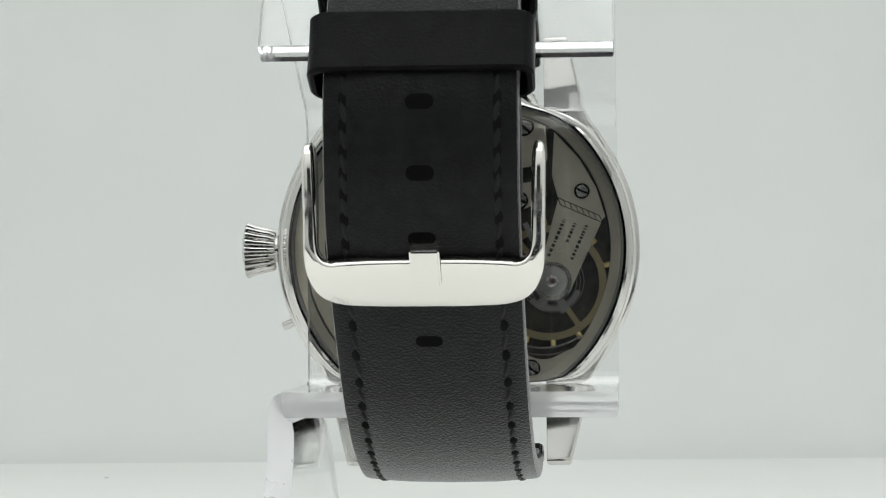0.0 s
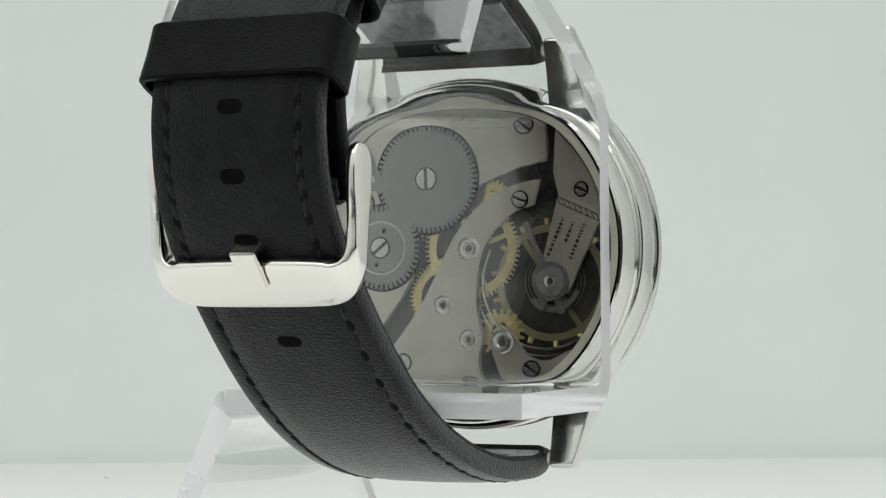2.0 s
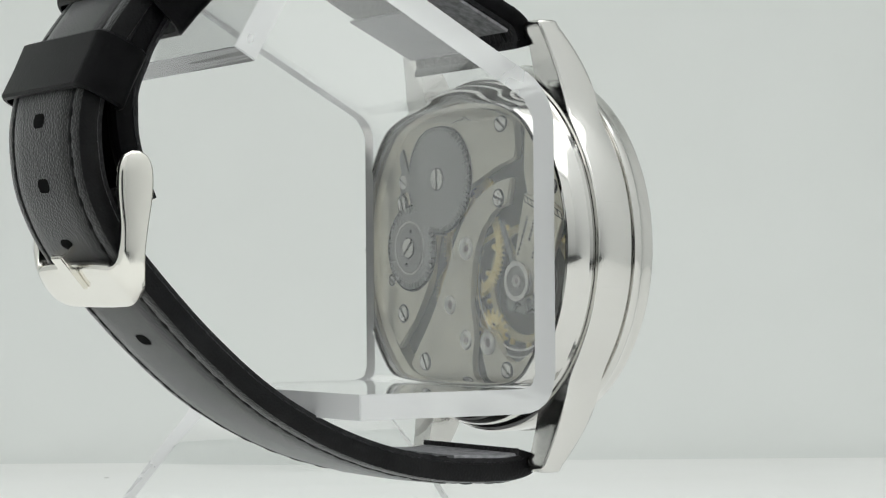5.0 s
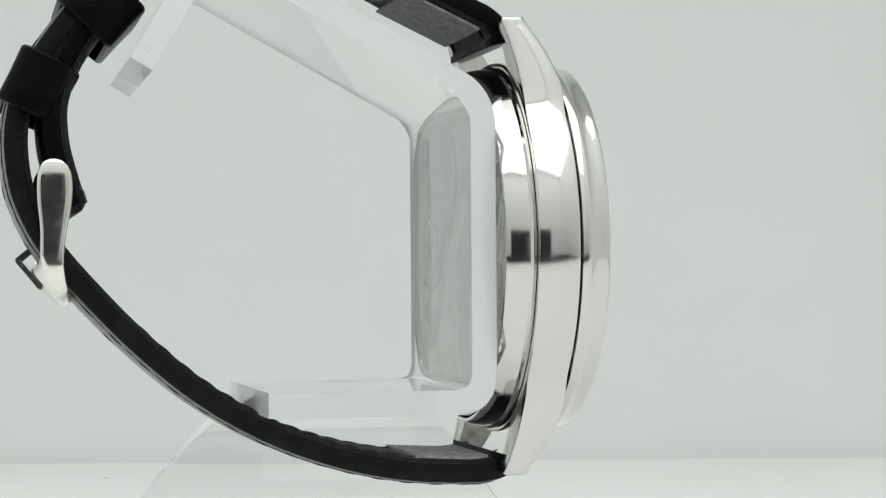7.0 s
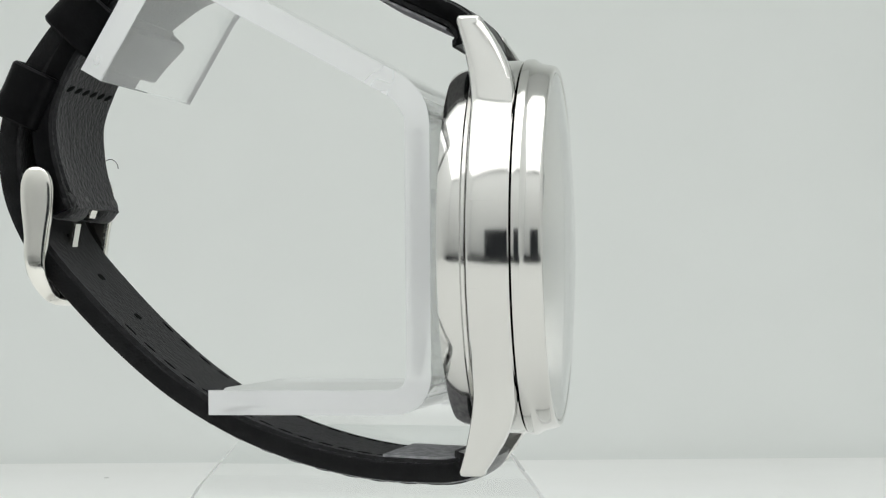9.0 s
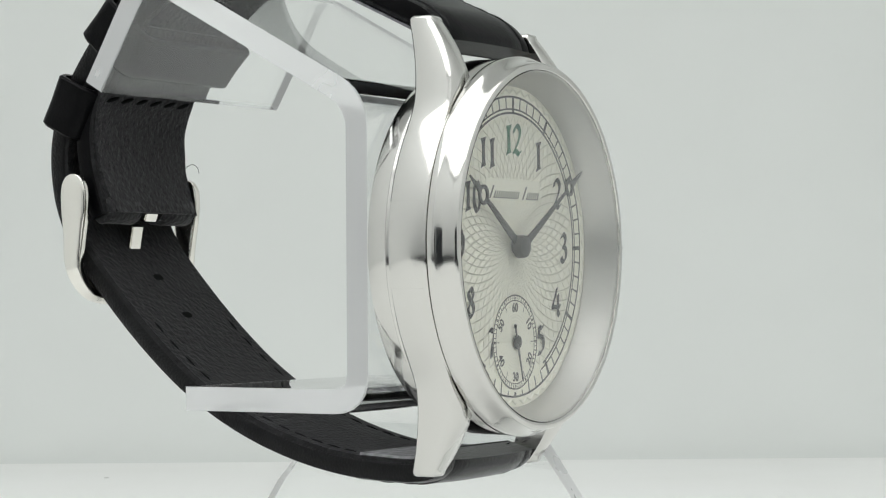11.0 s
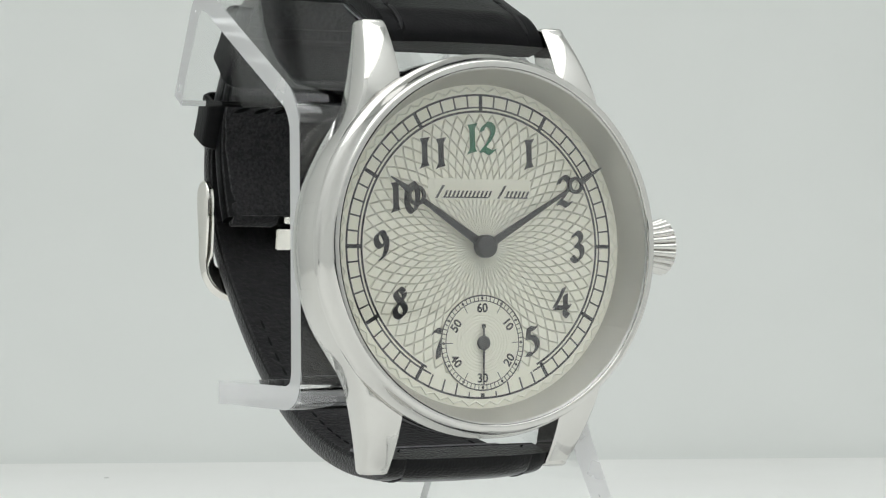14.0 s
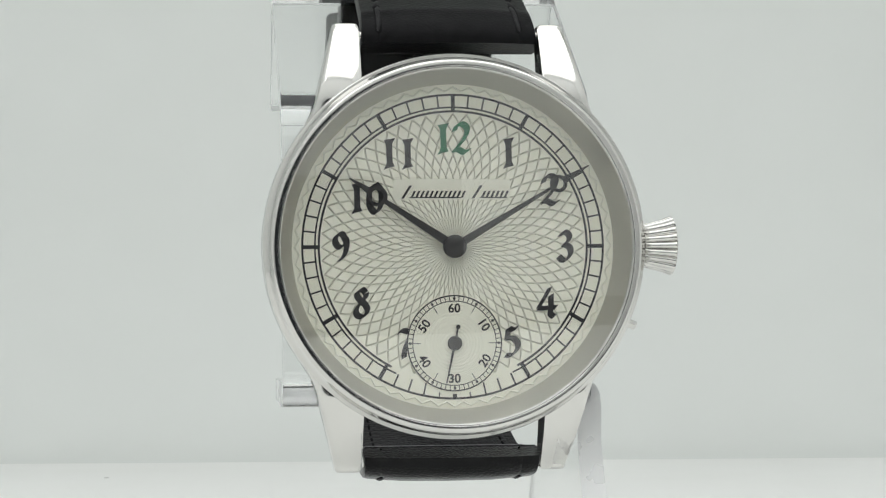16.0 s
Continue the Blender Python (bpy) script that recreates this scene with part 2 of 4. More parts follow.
def build_stand():
    outline = bent_sheet([(-25.2, -13.2), (-0.2, -13.2), (-0.2, 22.0), (-31.2, 39.2), (-39.3, 25.4)], 2.9)
    ob = part("bracket", extrude_side(outline, -20.7, 17.5, 0.12), ACRYLIC, stand)
    saw(ob, lambda f: abs(f.normal.x) > 0.5 or f.area < 1.3e-4 and f.center.y > 0.0249 and f.center.z * 1000 - H < 0 and abs(f.normal.y) > 0.9)
    ob.visible_shadow = False
    # the leg: the lower arm bends down at its side into a sheet that widens towards the table
    bm = bmesh.new()
    rows = []
    for c0, a0, c1, a1, b0, b1 in ((-11.8, 17.53, -14.6, 17.53, -25.0, -1.2), (-12.2, 18.3, -14.75, 16.9, -25.2, -1.0), (-13.3, 18.75, -15.2, 16.1, -25.6, -0.6), (-15.4, 18.7, -16.2, 15.7, -27.0, 0.6),
                                   (-19.0, 18.2, -19.4, 15.25, -30.6, 3.2), (-26.0, 18.0, -26.0, 15.1, -36.6, 8.2), (-H, 18.0, -H, 15.1, -54.0, 26.0)):
        rows.append([bm.verts.new(side_to_local(b, c, a)) for b, c, a in ((b0, c1, a1), (b1, c1, a1), (b1, c0, a0), (b0, c0, a0))])
    for p, q in zip(rows, rows[1:]):
        for i in range(4):
            bm.faces.new((p[i], p[(i + 1) % 4], q[(i + 1) % 4], q[i]))
    bm.faces.new(rows[0])
    bm.faces.new(rows[-1])
    ob = part("leg", bm, ACRYLIC, stand)
    ob.visible_shadow = False
    saw(ob, lambda f: abs(f.normal.y) > 0.6 or f.center.z * 1000 - H > -15.2, FROST)


def ribbon(path, width, thick, centre, steps=8, crown=0.35, base=None):
    """A strap: its outer line in the side view swept across; width(s), thick(s), centre(s) of the length 0..1. base(s): how far in it starts."""
    line = spline(path, steps)
    inside = Vector((-22, 9))
    bm = bmesh.new()
    rings = []
    for i, p in enumerate(line):
        d = (line[min(i + 1, len(line) - 1)] - line[max(i - 1, 0)]).normalized()
        n = Vector((-d.y, d.x))
        if n.dot(inside - p) < 0:
            n = -n
        s = i / (len(line) - 1)
        w, t, m = width(s) / 2, thick(s), centre(s)
        if base is None:
            e = 0.6
            section = [(-w + 0.1, t - 0.2), (-w - 0.05, t * 0.55), (-w + 0.05, e * 0.8), (-w + 0.3 * e, 0.25 * e), (-w + e, 0.02), (-w + 1.9, -0.10), (-w + 2.2, -0.02), (-w + 2.6, -0.16),
                       (-w * 0.5, -crown), (0, -crown * 1.2), (w * 0.5, -crown), (w - 2.6, -0.16), (w - 2.2, -0.02), (w - 1.9, -0.10), (w - e, 0.02), (w - 0.3 * e, 0.25 * e),
                       (w - 0.05, e * 0.8), (w + 0.05, t * 0.55), (w - 0.1, t - 0.2), (w - 0.3, t), (0, t), (-w + 0.3, t)]
        else:
            o = base(s)
            section = [(-w, o), (0, o - 0.02), (w, o), (w - 0.1, o + t), (0, o + t + 0.03), (-w + 0.1, o + t)]
        rings.append([bm.verts.new(side_to_local(*(p + n * depth), m + x)) for x, depth in section])
    k = len(rings[0])
    for p, q in zip(rings, rings[1:]):
        for i in range(k):
            bm.faces.new((p[i], p[(i + 1) % k], q[(i + 1) % k], q[i]))
    bm.faces.new(rings[0])
    bm.faces.new(rings[-1])
    return bm


LOWER = [(5.9, -20.4), (5.5, -21.6), (4.4, -22.6), (2.6, -23.1), (0.1, -23.3), (-6.6, -23.0), (-13.3, -21.85), (-20.1, -19.8), (-26.8, -16.8), (-33.5, -12.6), (-40.2, -6.9), (-46.3, -0.6), (-50.6, 4.6), (-53.1, 9.4), (-54.2, 13.6),
         (-54.4, 18.8), (-53.1, 24.3), (-50.3, 29.0), (-46.6, 33.8), (-42.5, 38.0), (-37.0, 42.5)]
UPPER = [(5.9, 29.6), (5.5, 31.0), (4.5, 32.4), (3.0, 33.6), (1.0, 34.6), (-6.0, 38.0), (-14.0, 42.0), (-22.0, 44.8), (-30.0, 44.0), (-36.0, 40.6), (-41.8, 36.4), (-45.6, 31.6), (-48.3, 27.0), (-50.0, 22.0), (-49.9, 17.0), (-48.7, 12.2), (-47.6, 9.2)]


def low_width(s):
    return 21.6 - 1.6 * min(1, s * 1.5)


def low_centre(s):
    return -0.4 - 0.8 * min(1, s * 1.4)


def low_thick(s):
    return 2.4 + 0.9 * max(0, 1 - s * 8)


def up_thick(s):
    return 2.2 + 1.0 * max(0, 1 - s * 6)


def on_path(path, s, depth, a):
    """A frame on a strap: x across, y along it, z out of its outer face."""
    line = spline(path, 16)
    f = s * (len(line) - 1)
    i = min(int(f), len(line) - 2)
    p = line[i].lerp(line[i + 1], f - i)
    d = (line[i + 1] - line[i]).normalized()
    out = Vector((-d.y, d.x))
    if out.dot(Vector((-22, 9)) - p) > 0:
        out = -out
    o = side_to_local(*(p + out * depth), a) / 1000
    y = side_to_local(d.x, d.y, 0) - side_to_local(0, 0, 0)
    z = side_to_local(out.x, out.y, 0) - side_to_local(0, 0, 0)
    x = y.cross(z)
    return Matrix.Translation(o) @ Matrix((x, y, z)).transposed().to_4x4()


def path_at_height(path, c, low=0.3, high=1.0):
    """Where along a strap its outer line reaches the height c."""
    line = spline(path, 16)
    best = min(range(int(low * (len(line) - 1)), int(high * (len(line) - 1)) + 1), key=lambda i: abs(line[i].y - c))
    return best / (len(line) - 1)


def rounded(x0, x1, y0, y1, r, n=6):
    pts = []
    for cx, cy, a0 in ((x1 - r, y1 - r, 0), (x0 + r, y1 - r, 90), (x0 + r, y0 + r, 180), (x1 - r, y0 + r, 270)):
        for k in range(n + 1):
            a = radians(a0 + 90 * k / n)
            pts.append((cx + r * math.cos(a), cy + r * math.sin(a)))
    return pts


def merge(*pieces):
    bm = bmesh.new()
    for piece in pieces:
        me = bpy.data.meshes.new("tmp")
        piece.to_mesh(me)
        bm.from_mesh(me)
        bpy.data.meshes.remove(me)
        piece.free()
    return bm


def loop_band(x0, x1, y0, y1, r, thick, length):
    """A flat loop: a rounded frame in x and z that is length long in y, with soft edges."""
    outer, inner = rounded(x0, x1, y0, y1, r), rounded(x0 + thick, x1 - thick, y0 + thick, y1 - thick, max(r - thick, 0.3))
    bm = bmesh.new()
    rings = []
    h = length / 2
    for pts, k, y in ((inner, 0, -h), (outer, 0.25, -h), (outer, 0, -h + 0.3), (outer, -0.06, 0), (outer, 0, h - 0.3), (outer, 0.25, h), (inner, 0, h)):
        cx, cz = (x0 + x1) / 2, (y0 + y1) / 2
        rings.append([bm.verts.new((x - math.copysign(k, x - cx), y, z - math.copysign(k, z - cz))) for x, z in pts])
    n = len(outer)
    for p, q in zip(rings, rings[1:] + rings[:1]):
        for i in range(n):
            bm.faces.new((p[i], p[(i + 1) % n], q[(i + 1) % n], q[i]))
    return bm


def capsule(length, width, height):
    bm = bmesh.new()
    bmesh.ops.create_uvsphere(bm, u_segments=8, v_segments=5, radius=1)
    bm.transform(Matrix.Diagonal((width / 2, length / 2, height, 1)))
    return bm


def build_strap():
    lower = part("lower_strap", ribbon(LOWER, low_width, low_thick, low_centre), WORN_LEATHER, watch, "black grained leather strap with punched holes")
    upper = part("upper_strap", ribbon(UPPER, low_width, up_thick, low_centre), LEATHER, watch, "black grained leather strap with buckle")
    part("lining", ribbon(LOWER, lambda s: low_width(s) - 0.5, lambda s: 0.45, low_centre, base=lambda s: low_thick(s) + 0.01), LINING, lower, "grey suede lining")
    part("lining", ribbon(UPPER, lambda s: low_width(s) - 0.5, lambda s: 0.45, low_centre, base=lambda s: up_thick(s) + 0.01), LINING, upper, "grey suede lining")
    # pale suede tabs where the straps fold round their bars
    for path, owner in ((LOWER[3:6], lower), (UPPER[3:6], upper)):
        part("fold_tab", ribbon(path, lambda s: 20.6, lambda s: 0.3, lambda s: -0.5, base=lambda s: 2.9), TAB, owner, "pale grey suede tab")
    part("end_flap", ribbon(UPPER[-7:], lambda s: 19.6 - 3.4 * s ** 3 + 0.5 * noise.noise(Vector((s * 9, 0, 0))), lambda s: 0.35, lambda s: -1.1 + 0.25 * noise.noise(Vector((s * 7, 3, 0))), base=lambda s: 2.69), SUEDE, upper, "worn grey suede end flap")
    # stitches along both edges; black ovals between them paint the shade of their pits
    seam = None
    for path, owner, first, last, count in ((LOWER, lower, 0.14, 0.83, 28), (UPPER, upper, 0.09, 0.52, 15)):
        for i in range(count):
            s = first + (last - first) * i / (count - 1)
            for side in (-1, 1):
                at = on_path(path, s, 0.05, low_centre(s) + side * (low_width(s) / 2 - 2.2)) @ pose(0, 0, 0, 0, 0, 7 * side)
                q = s + 0.5 * (last - first) / (count - 1)
                mid = on_path(path, q, 0.06, low_centre(q) + side * (low_width(q) / 2 - 2.2)) @ pose(0, 0, 0, 0, 0, 9 * side)
                if seam is None:
                    seam = part("stitch_pit_shade", capsule(1.9, 1.1, 0.15), THREAD, owner, at=at)
                    stitch = part("stitch", capsule(2.5, 0.62, 0.24), THREAD_LIT, owner, at=mid)
                else:
                    ob = new("stitch_pit_shade", seam.data)
                    ob.parent, ob.matrix_basis = owner, at
                    ob = new("stitch", stitch.data)
                    ob.parent, ob.matrix_basis = owner, mid
    inner = None
    for path, owner, first, last, count, thick in ((LOWER, lower, 0.1, 0.5, 22, low_thick), (UPPER, upper, 0.1, 0.3, 10, up_thick)):
        for i in range(count):
            s = first + (last - first) * i / (count - 1)
            for side in (-1, 1):
                at = on_path(path, s, -thick(s) - 0.5, low_centre(s) + side * (low_width(s) / 2 - 2.2))
                if inner is None:
                    inner = part("lining_stitch", capsule(2.0, 0.34, 0.12), THREAD, owner, at=at)
                else:
                    ob = new("lining_stitch", inner.data)
                    ob.parent, ob.matrix_basis = owner, at
    # a row of stitches holds the end flap down
    across = None
    for a in (-8.6, -5.6, -2.6, 0.4, 3.4, 6.4):
        s = path_at_height(UPPER, 26.2, 0.6)
        at = on_path(UPPER, s, -up_thick(s) - 0.86, a) @ pose(0, 0, 0, 0, 0, 72)
        if across is None:
            across = part("flap_stitch", capsule(2.6, 0.6, 0.28), THREAD, upper, "heavy black stitch", at=at)
        else:
            ob = new("flap_stitch", across.data)
            ob.parent, ob.matrix_basis = upper, at
    # punched holes: uncut, a black slot on both faces paints the shade inside
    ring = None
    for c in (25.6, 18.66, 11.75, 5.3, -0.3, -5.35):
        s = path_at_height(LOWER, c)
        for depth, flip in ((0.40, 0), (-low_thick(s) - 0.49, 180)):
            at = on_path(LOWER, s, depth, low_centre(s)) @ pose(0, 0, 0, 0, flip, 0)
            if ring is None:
                ring = part("punched_hole_shade", prism(rounded(-1.45, 1.45, -0.8, 0.8, 0.78), -0.12, 0.05), VOID, lower, "black slot painting the shade in a punched hole", at=at)
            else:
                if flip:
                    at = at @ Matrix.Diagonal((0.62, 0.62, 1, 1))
                ob = new("punched_hole_shade", ring.data)
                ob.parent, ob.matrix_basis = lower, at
    # keepers round both layers
    s = path_at_height(LOWER, 24.8, 0.6)
    part("keeper", loop_band(-11.6, 11.6, -5.5, 0.95, 1.8, 0.75, 7.0), LEATHER, watch, "black leather keeper loop", at=on_path(LOWER, s, 0, -1.2))
    s = path_at_height(LOWER, 35.2, 0.6)
    part("keeper", loop_band(-11.6, 11.6, -7.2, 1.1, 1.9, 0.75, 6.4), LEATHER, watch, "black leather keeper loop", at=on_path(LOWER, s, 0, -1.2))
    for c in (30.6, -21.0):
        bm = lathe([(0, -10.9), (0.7, -10.9), (0.7, 10.9), (0, 10.9)], 20, closed=False)
        bm.transform(Matrix.Translation(side_to_local(4.2, c, -0.4)) @ Matrix.Rotation(radians(90), 4, "Y"))
        part("spring_bar", bm, STEEL, watch)


def loose_thread():
    """A curled end of thread on the lining by the buckle."""
    path = spline([(-47.8, 16.0, -11.0), (-47.1, 16.9, -11.4), (-46.3, 17.1, -11.6), (-45.7, 16.6, -11.8), (-45.5, 15.9, -11.8)], 5)
    bm = bmesh.new()
    rings = [[bm.verts.new(side_to_local(p.x + 0.05 * math.cos(k * math.tau / 5), p.y + 0.05 * math.sin(k * math.tau / 5), -p.z - 2.4)) for k in range(5)] for p in path]
    for p, q in zip(rings, rings[1:]):
        for i in range(5):
            bm.faces.new((p[i], p[(i + 1) % 5], q[(i + 1) % 5], q[i]))
    part("loose_thread", bm, LINING, watch)


def build_buckle():
    buckle = tagged(new("buckle"), "polished steel pin buckle")
    buckle.parent = watch
    along, out = Vector((-0.637, 0.77)), Vector((-0.77, -0.637))
    seat_at = Vector((-48.85, 0.7))
    half = []
    # stations from the top of one rail down and round to the middle of the crossbar:
    # place (a, b, c), half size towards the frame's outside (a, along the strap), half depth (b, out of the strap)
    for a, b, c, ua, us, vb, vn in ((11.9, -48.8, 15.1, 0.3, 0, 0.5, 0), (11.9, -48.75, 14.6, 0.55, 0, 1.35, 0), (11.9, -48.7, 13.2, 0.7, 0, 1.95, 0), (11.85, -48.7, 10.5, 0.72, 0, 2.0, 0), (11.8, -48.8, 7.0, 0.72, 0, 1.55, 0),
                                    (11.75, -49.0, 4.2, 0.75, 0.1, 1.2, 0.2), (11.3, -49.1, 2.4, 0.9, 1.0, 0.7, 0.5), (10.2, -49.0, 1.2, 0.8, 2.1, 0.25, 0.75), (8.6, -48.9, 0.75, 0.2, 2.75, 0, 0.85), (5.0, -48.85, 0.7, 0, 3.0, 0, 0.85), (0.0, -48.85, 0.7, 0, 3.05, 0, 0.85)):
        half.append((a, b, c, ua, us, vb, vn))
    # glide through the stations, for round bends
    fine = []
    for i in range(len(half) - 1):
        p0, p1, p2, p3 = (half[min(max(i + k, 0), len(half) - 1)] for k in (-1, 0, 1, 2))
        for k in range(5):
            u = k / 5
            row = []
            for w, x, y, z in zip(p0, p1, p2, p3):
                row.append(0.5 * (2 * x + (y - w) * u + (2 * w - 5 * x + 4 * y - z) * u * u + (3 * x - w - 3 * y + z) * u ** 3))
            fine.append(tuple(row))
    half = fine + [half[-1]]
    rings = []
    bm = bmesh.new()
    for sign, stations in ((1, half), (-1, half[-2::-1])):
        for a, b, c, ua, us, vb, vn in stations:
            ring = []
            for k in range(24):
                t = k * math.tau / 24
                cu, su = math.copysign(abs(math.cos(t)) ** 0.42, math.cos(t)), math.copysign(abs(math.sin(t)) ** 0.42, math.sin(t))
                x = sign * (a + ua * cu)
                bc = Vector((b, c)) - along * us * cu + Vector((-vb, 0)) * su + out * vn * su
                ring.append(bm.verts.new(side_to_local(bc.x, bc.y, x - 1.1)))
            rings.append(ring)
    for p, q in zip(rings, rings[1:]):
        for i in range(24):
            bm.faces.new((p[i], p[(i + 1) % 24], q[(i + 1) % 24], q[i]))
    bm.faces.new(rings[0])
    bm.faces.new(rings[-1])
    part("buckle_frame", bm, NICKEL, buckle, crease=60)
    seat = Matrix.Translation(side_to_local(seat_at.x, seat_at.y, -1.1) / 1000) @ Matrix(((1, 0, 0), (0, -along.x, along.y), (0, -out.x, out.y))).transposed().to_4x4()
    bm = lathe([(0, -9.6), (0.7, -9.6), (0.7, 9.6), (0, 9.6)], 20, closed=False)
    bm.transform(Matrix.Translation(side_to_local(-46.5, 10.6, -1.1)) @ Matrix.Rotation(radians(90), 4, "Y"))
    part("pin_bar", bm, NICKEL, buckle)
    bm = merge(block(-1.55, 1.55, 0.2, 5.0, 0.78, 1.4, 0.2), block(-1.5, 1.5, 4.2, 5.0, -1.4, 1.35, 0.2))
    part("tongue", bm, NICKEL, buckle, at=seat @ pose(-0.0003, 0, 0))
    # the strap's end is folded round the bar on both sides of the tongue
    for a0, a1 in ((-10.2, -3.4), (0.9, 8.0)):
        bm = lathe([(0.75, a0 + 0.3), (1.7, a0), (1.95, a0 + 0.5), (1.9, (a0 + a1) / 2), (1.95, a1 - 0.5), (1.7, a1), (0.75, a1 - 0.3)], 24)
        for v in bm.verts:
            v.co *= 1 + 0.05 * noise.noise(v.co * 0.9)
        bm.transform(Matrix.Translation(side_to_local(-46.9, 10.6, 0)) @ Matrix.Rotation(radians(90), 4, "Y"))
        part("strap_fold", bm, SUEDE, buckle, "worn dark suede fold")
    part("tongue_shank", extrude_side([(-46.6, 9.3), (-45.6, 9.1), (-45.2, 10.2), (-45.5, 11.4), (-46.4, 11.2)], -2.5, 0.1, 0.15), NICKEL, buckle)
    part("tongue_shank", extrude_side([(-48.6, 4.6), (-47.9, 4.4), (-47.2, 8.4), (-47.8, 8.8)], -2.9, -0.6, 0.15), NICKEL, buckle)


def fluted_crown():
    bm = bmesh.new()
    n, flutes = 160, 20
    rings = []
    for x, r, cut in ((0, 1.7, 0), (0.7, 1.9, 0), (0.75, 2.45, 0.12), (1.0, 2.65, 0.26), (2.0, 2.9, 0.3), (3.2, 3.2, 0.34), (4.1, 3.55, 0.36), (4.35, 3.6, 0.26), (4.5, 3.35, 0.0), (4.8, 2.2, 0), (4.85, 0.6, 0)):
        ring = []
        for i in range(n):
            a = i * math.tau / n
            k = abs(math.cos(a * flutes / 2)) ** 0.55
            ring.append(bm.verts.new((x, (r - cut * (1 - k) * 1.5) * math.cos(a), (r - cut * (1 - k) * 1.5) * math.sin(a))))
        rings.append(ring)
    for p, q in zip(rings, rings[1:]):
        for i in range(n):
            bm.faces.new((p[i], p[(i + 1) % n], q[(i + 1) % n], q[i]))
    bm.faces.new(rings[0])
    bm.faces.new(rings[-1])
    return bm


def build_lug(sx, sy):
    """One horn of the case: it flows out of the band and curves back to a blunt tip."""
    bm = bmesh.new()
    rings = []
    n = 52
    for i in range(n):
        y = 5.0 + 21.5 * i / (n - 1)
        back = 4.95 - 2.0 * max(0.0, (y - 17.0) / 9.5) ** 1.6
        front = 9.95 - 4.0 * max(0.0, (y - 17.5) / 9.0) ** 1.7
        inner = max(10.95, math.sqrt(max(0.0, 21.0 ** 2 - y * y)))
        flank, round_band = 14.1 + (26.5 - y) * 0.26, math.sqrt(max(0.0, 22.8 ** 2 - y * y))
        outer = 0.004 + flank + 0.55 * math.log(1 + math.exp((round_band - flank) / 0.55))
        e = 0.35
        ring = [(inner, back), (outer - e, back), (outer - 0.3 * e, back + 0.3 * e), (outer, back + e), (outer, front - 2 * e), (outer - 0.5 * e, front - 0.5 * e), (outer - 2 * e, front),
                (inner + e, front), (inner, front - e * 0.6)]
        rings.append([bm.verts.new((x * sx, y * sy, z)) for x, z in ring])
    # the tip is rounded over
    last = [v.co.copy() for v in rings[-1]]
    for lift, shrink in ((0.25, 0.97), (0.45, 0.9), (0.58, 0.78)):
        rings.append([bm.verts.new(((p.x * sx - 12.6) * shrink * sx + 12.6 * sx, p.y + lift * sy, (p.z - 4.5) * shrink + 4.5)) for p in last])
    k = len(rings[0])
    for p, q in zip(rings, rings[1:]):
        for i in range(k):
            bm.faces.new((p[i], p[(i + 1) % k], q[(i + 1) % k], q[i]))
    bm.faces.new(rings[0])
    bm.faces.new(rings[-1])
    part("lug", bm, STEEL, watch, at=HEAD, crease=50)


# the domed glass keeps its thickness from the middle to the rim
DOME = [(r, 15.15 - 1.5 * (r / 21.3) ** 2) for r in (0, 4, 8, 12, 15, 18, 20, 21.15)] + [(r, 14.45 - 1.5 * (r / 21.3) ** 2) for r in (21.15, 20, 18, 15, 12, 8, 4, 0)]


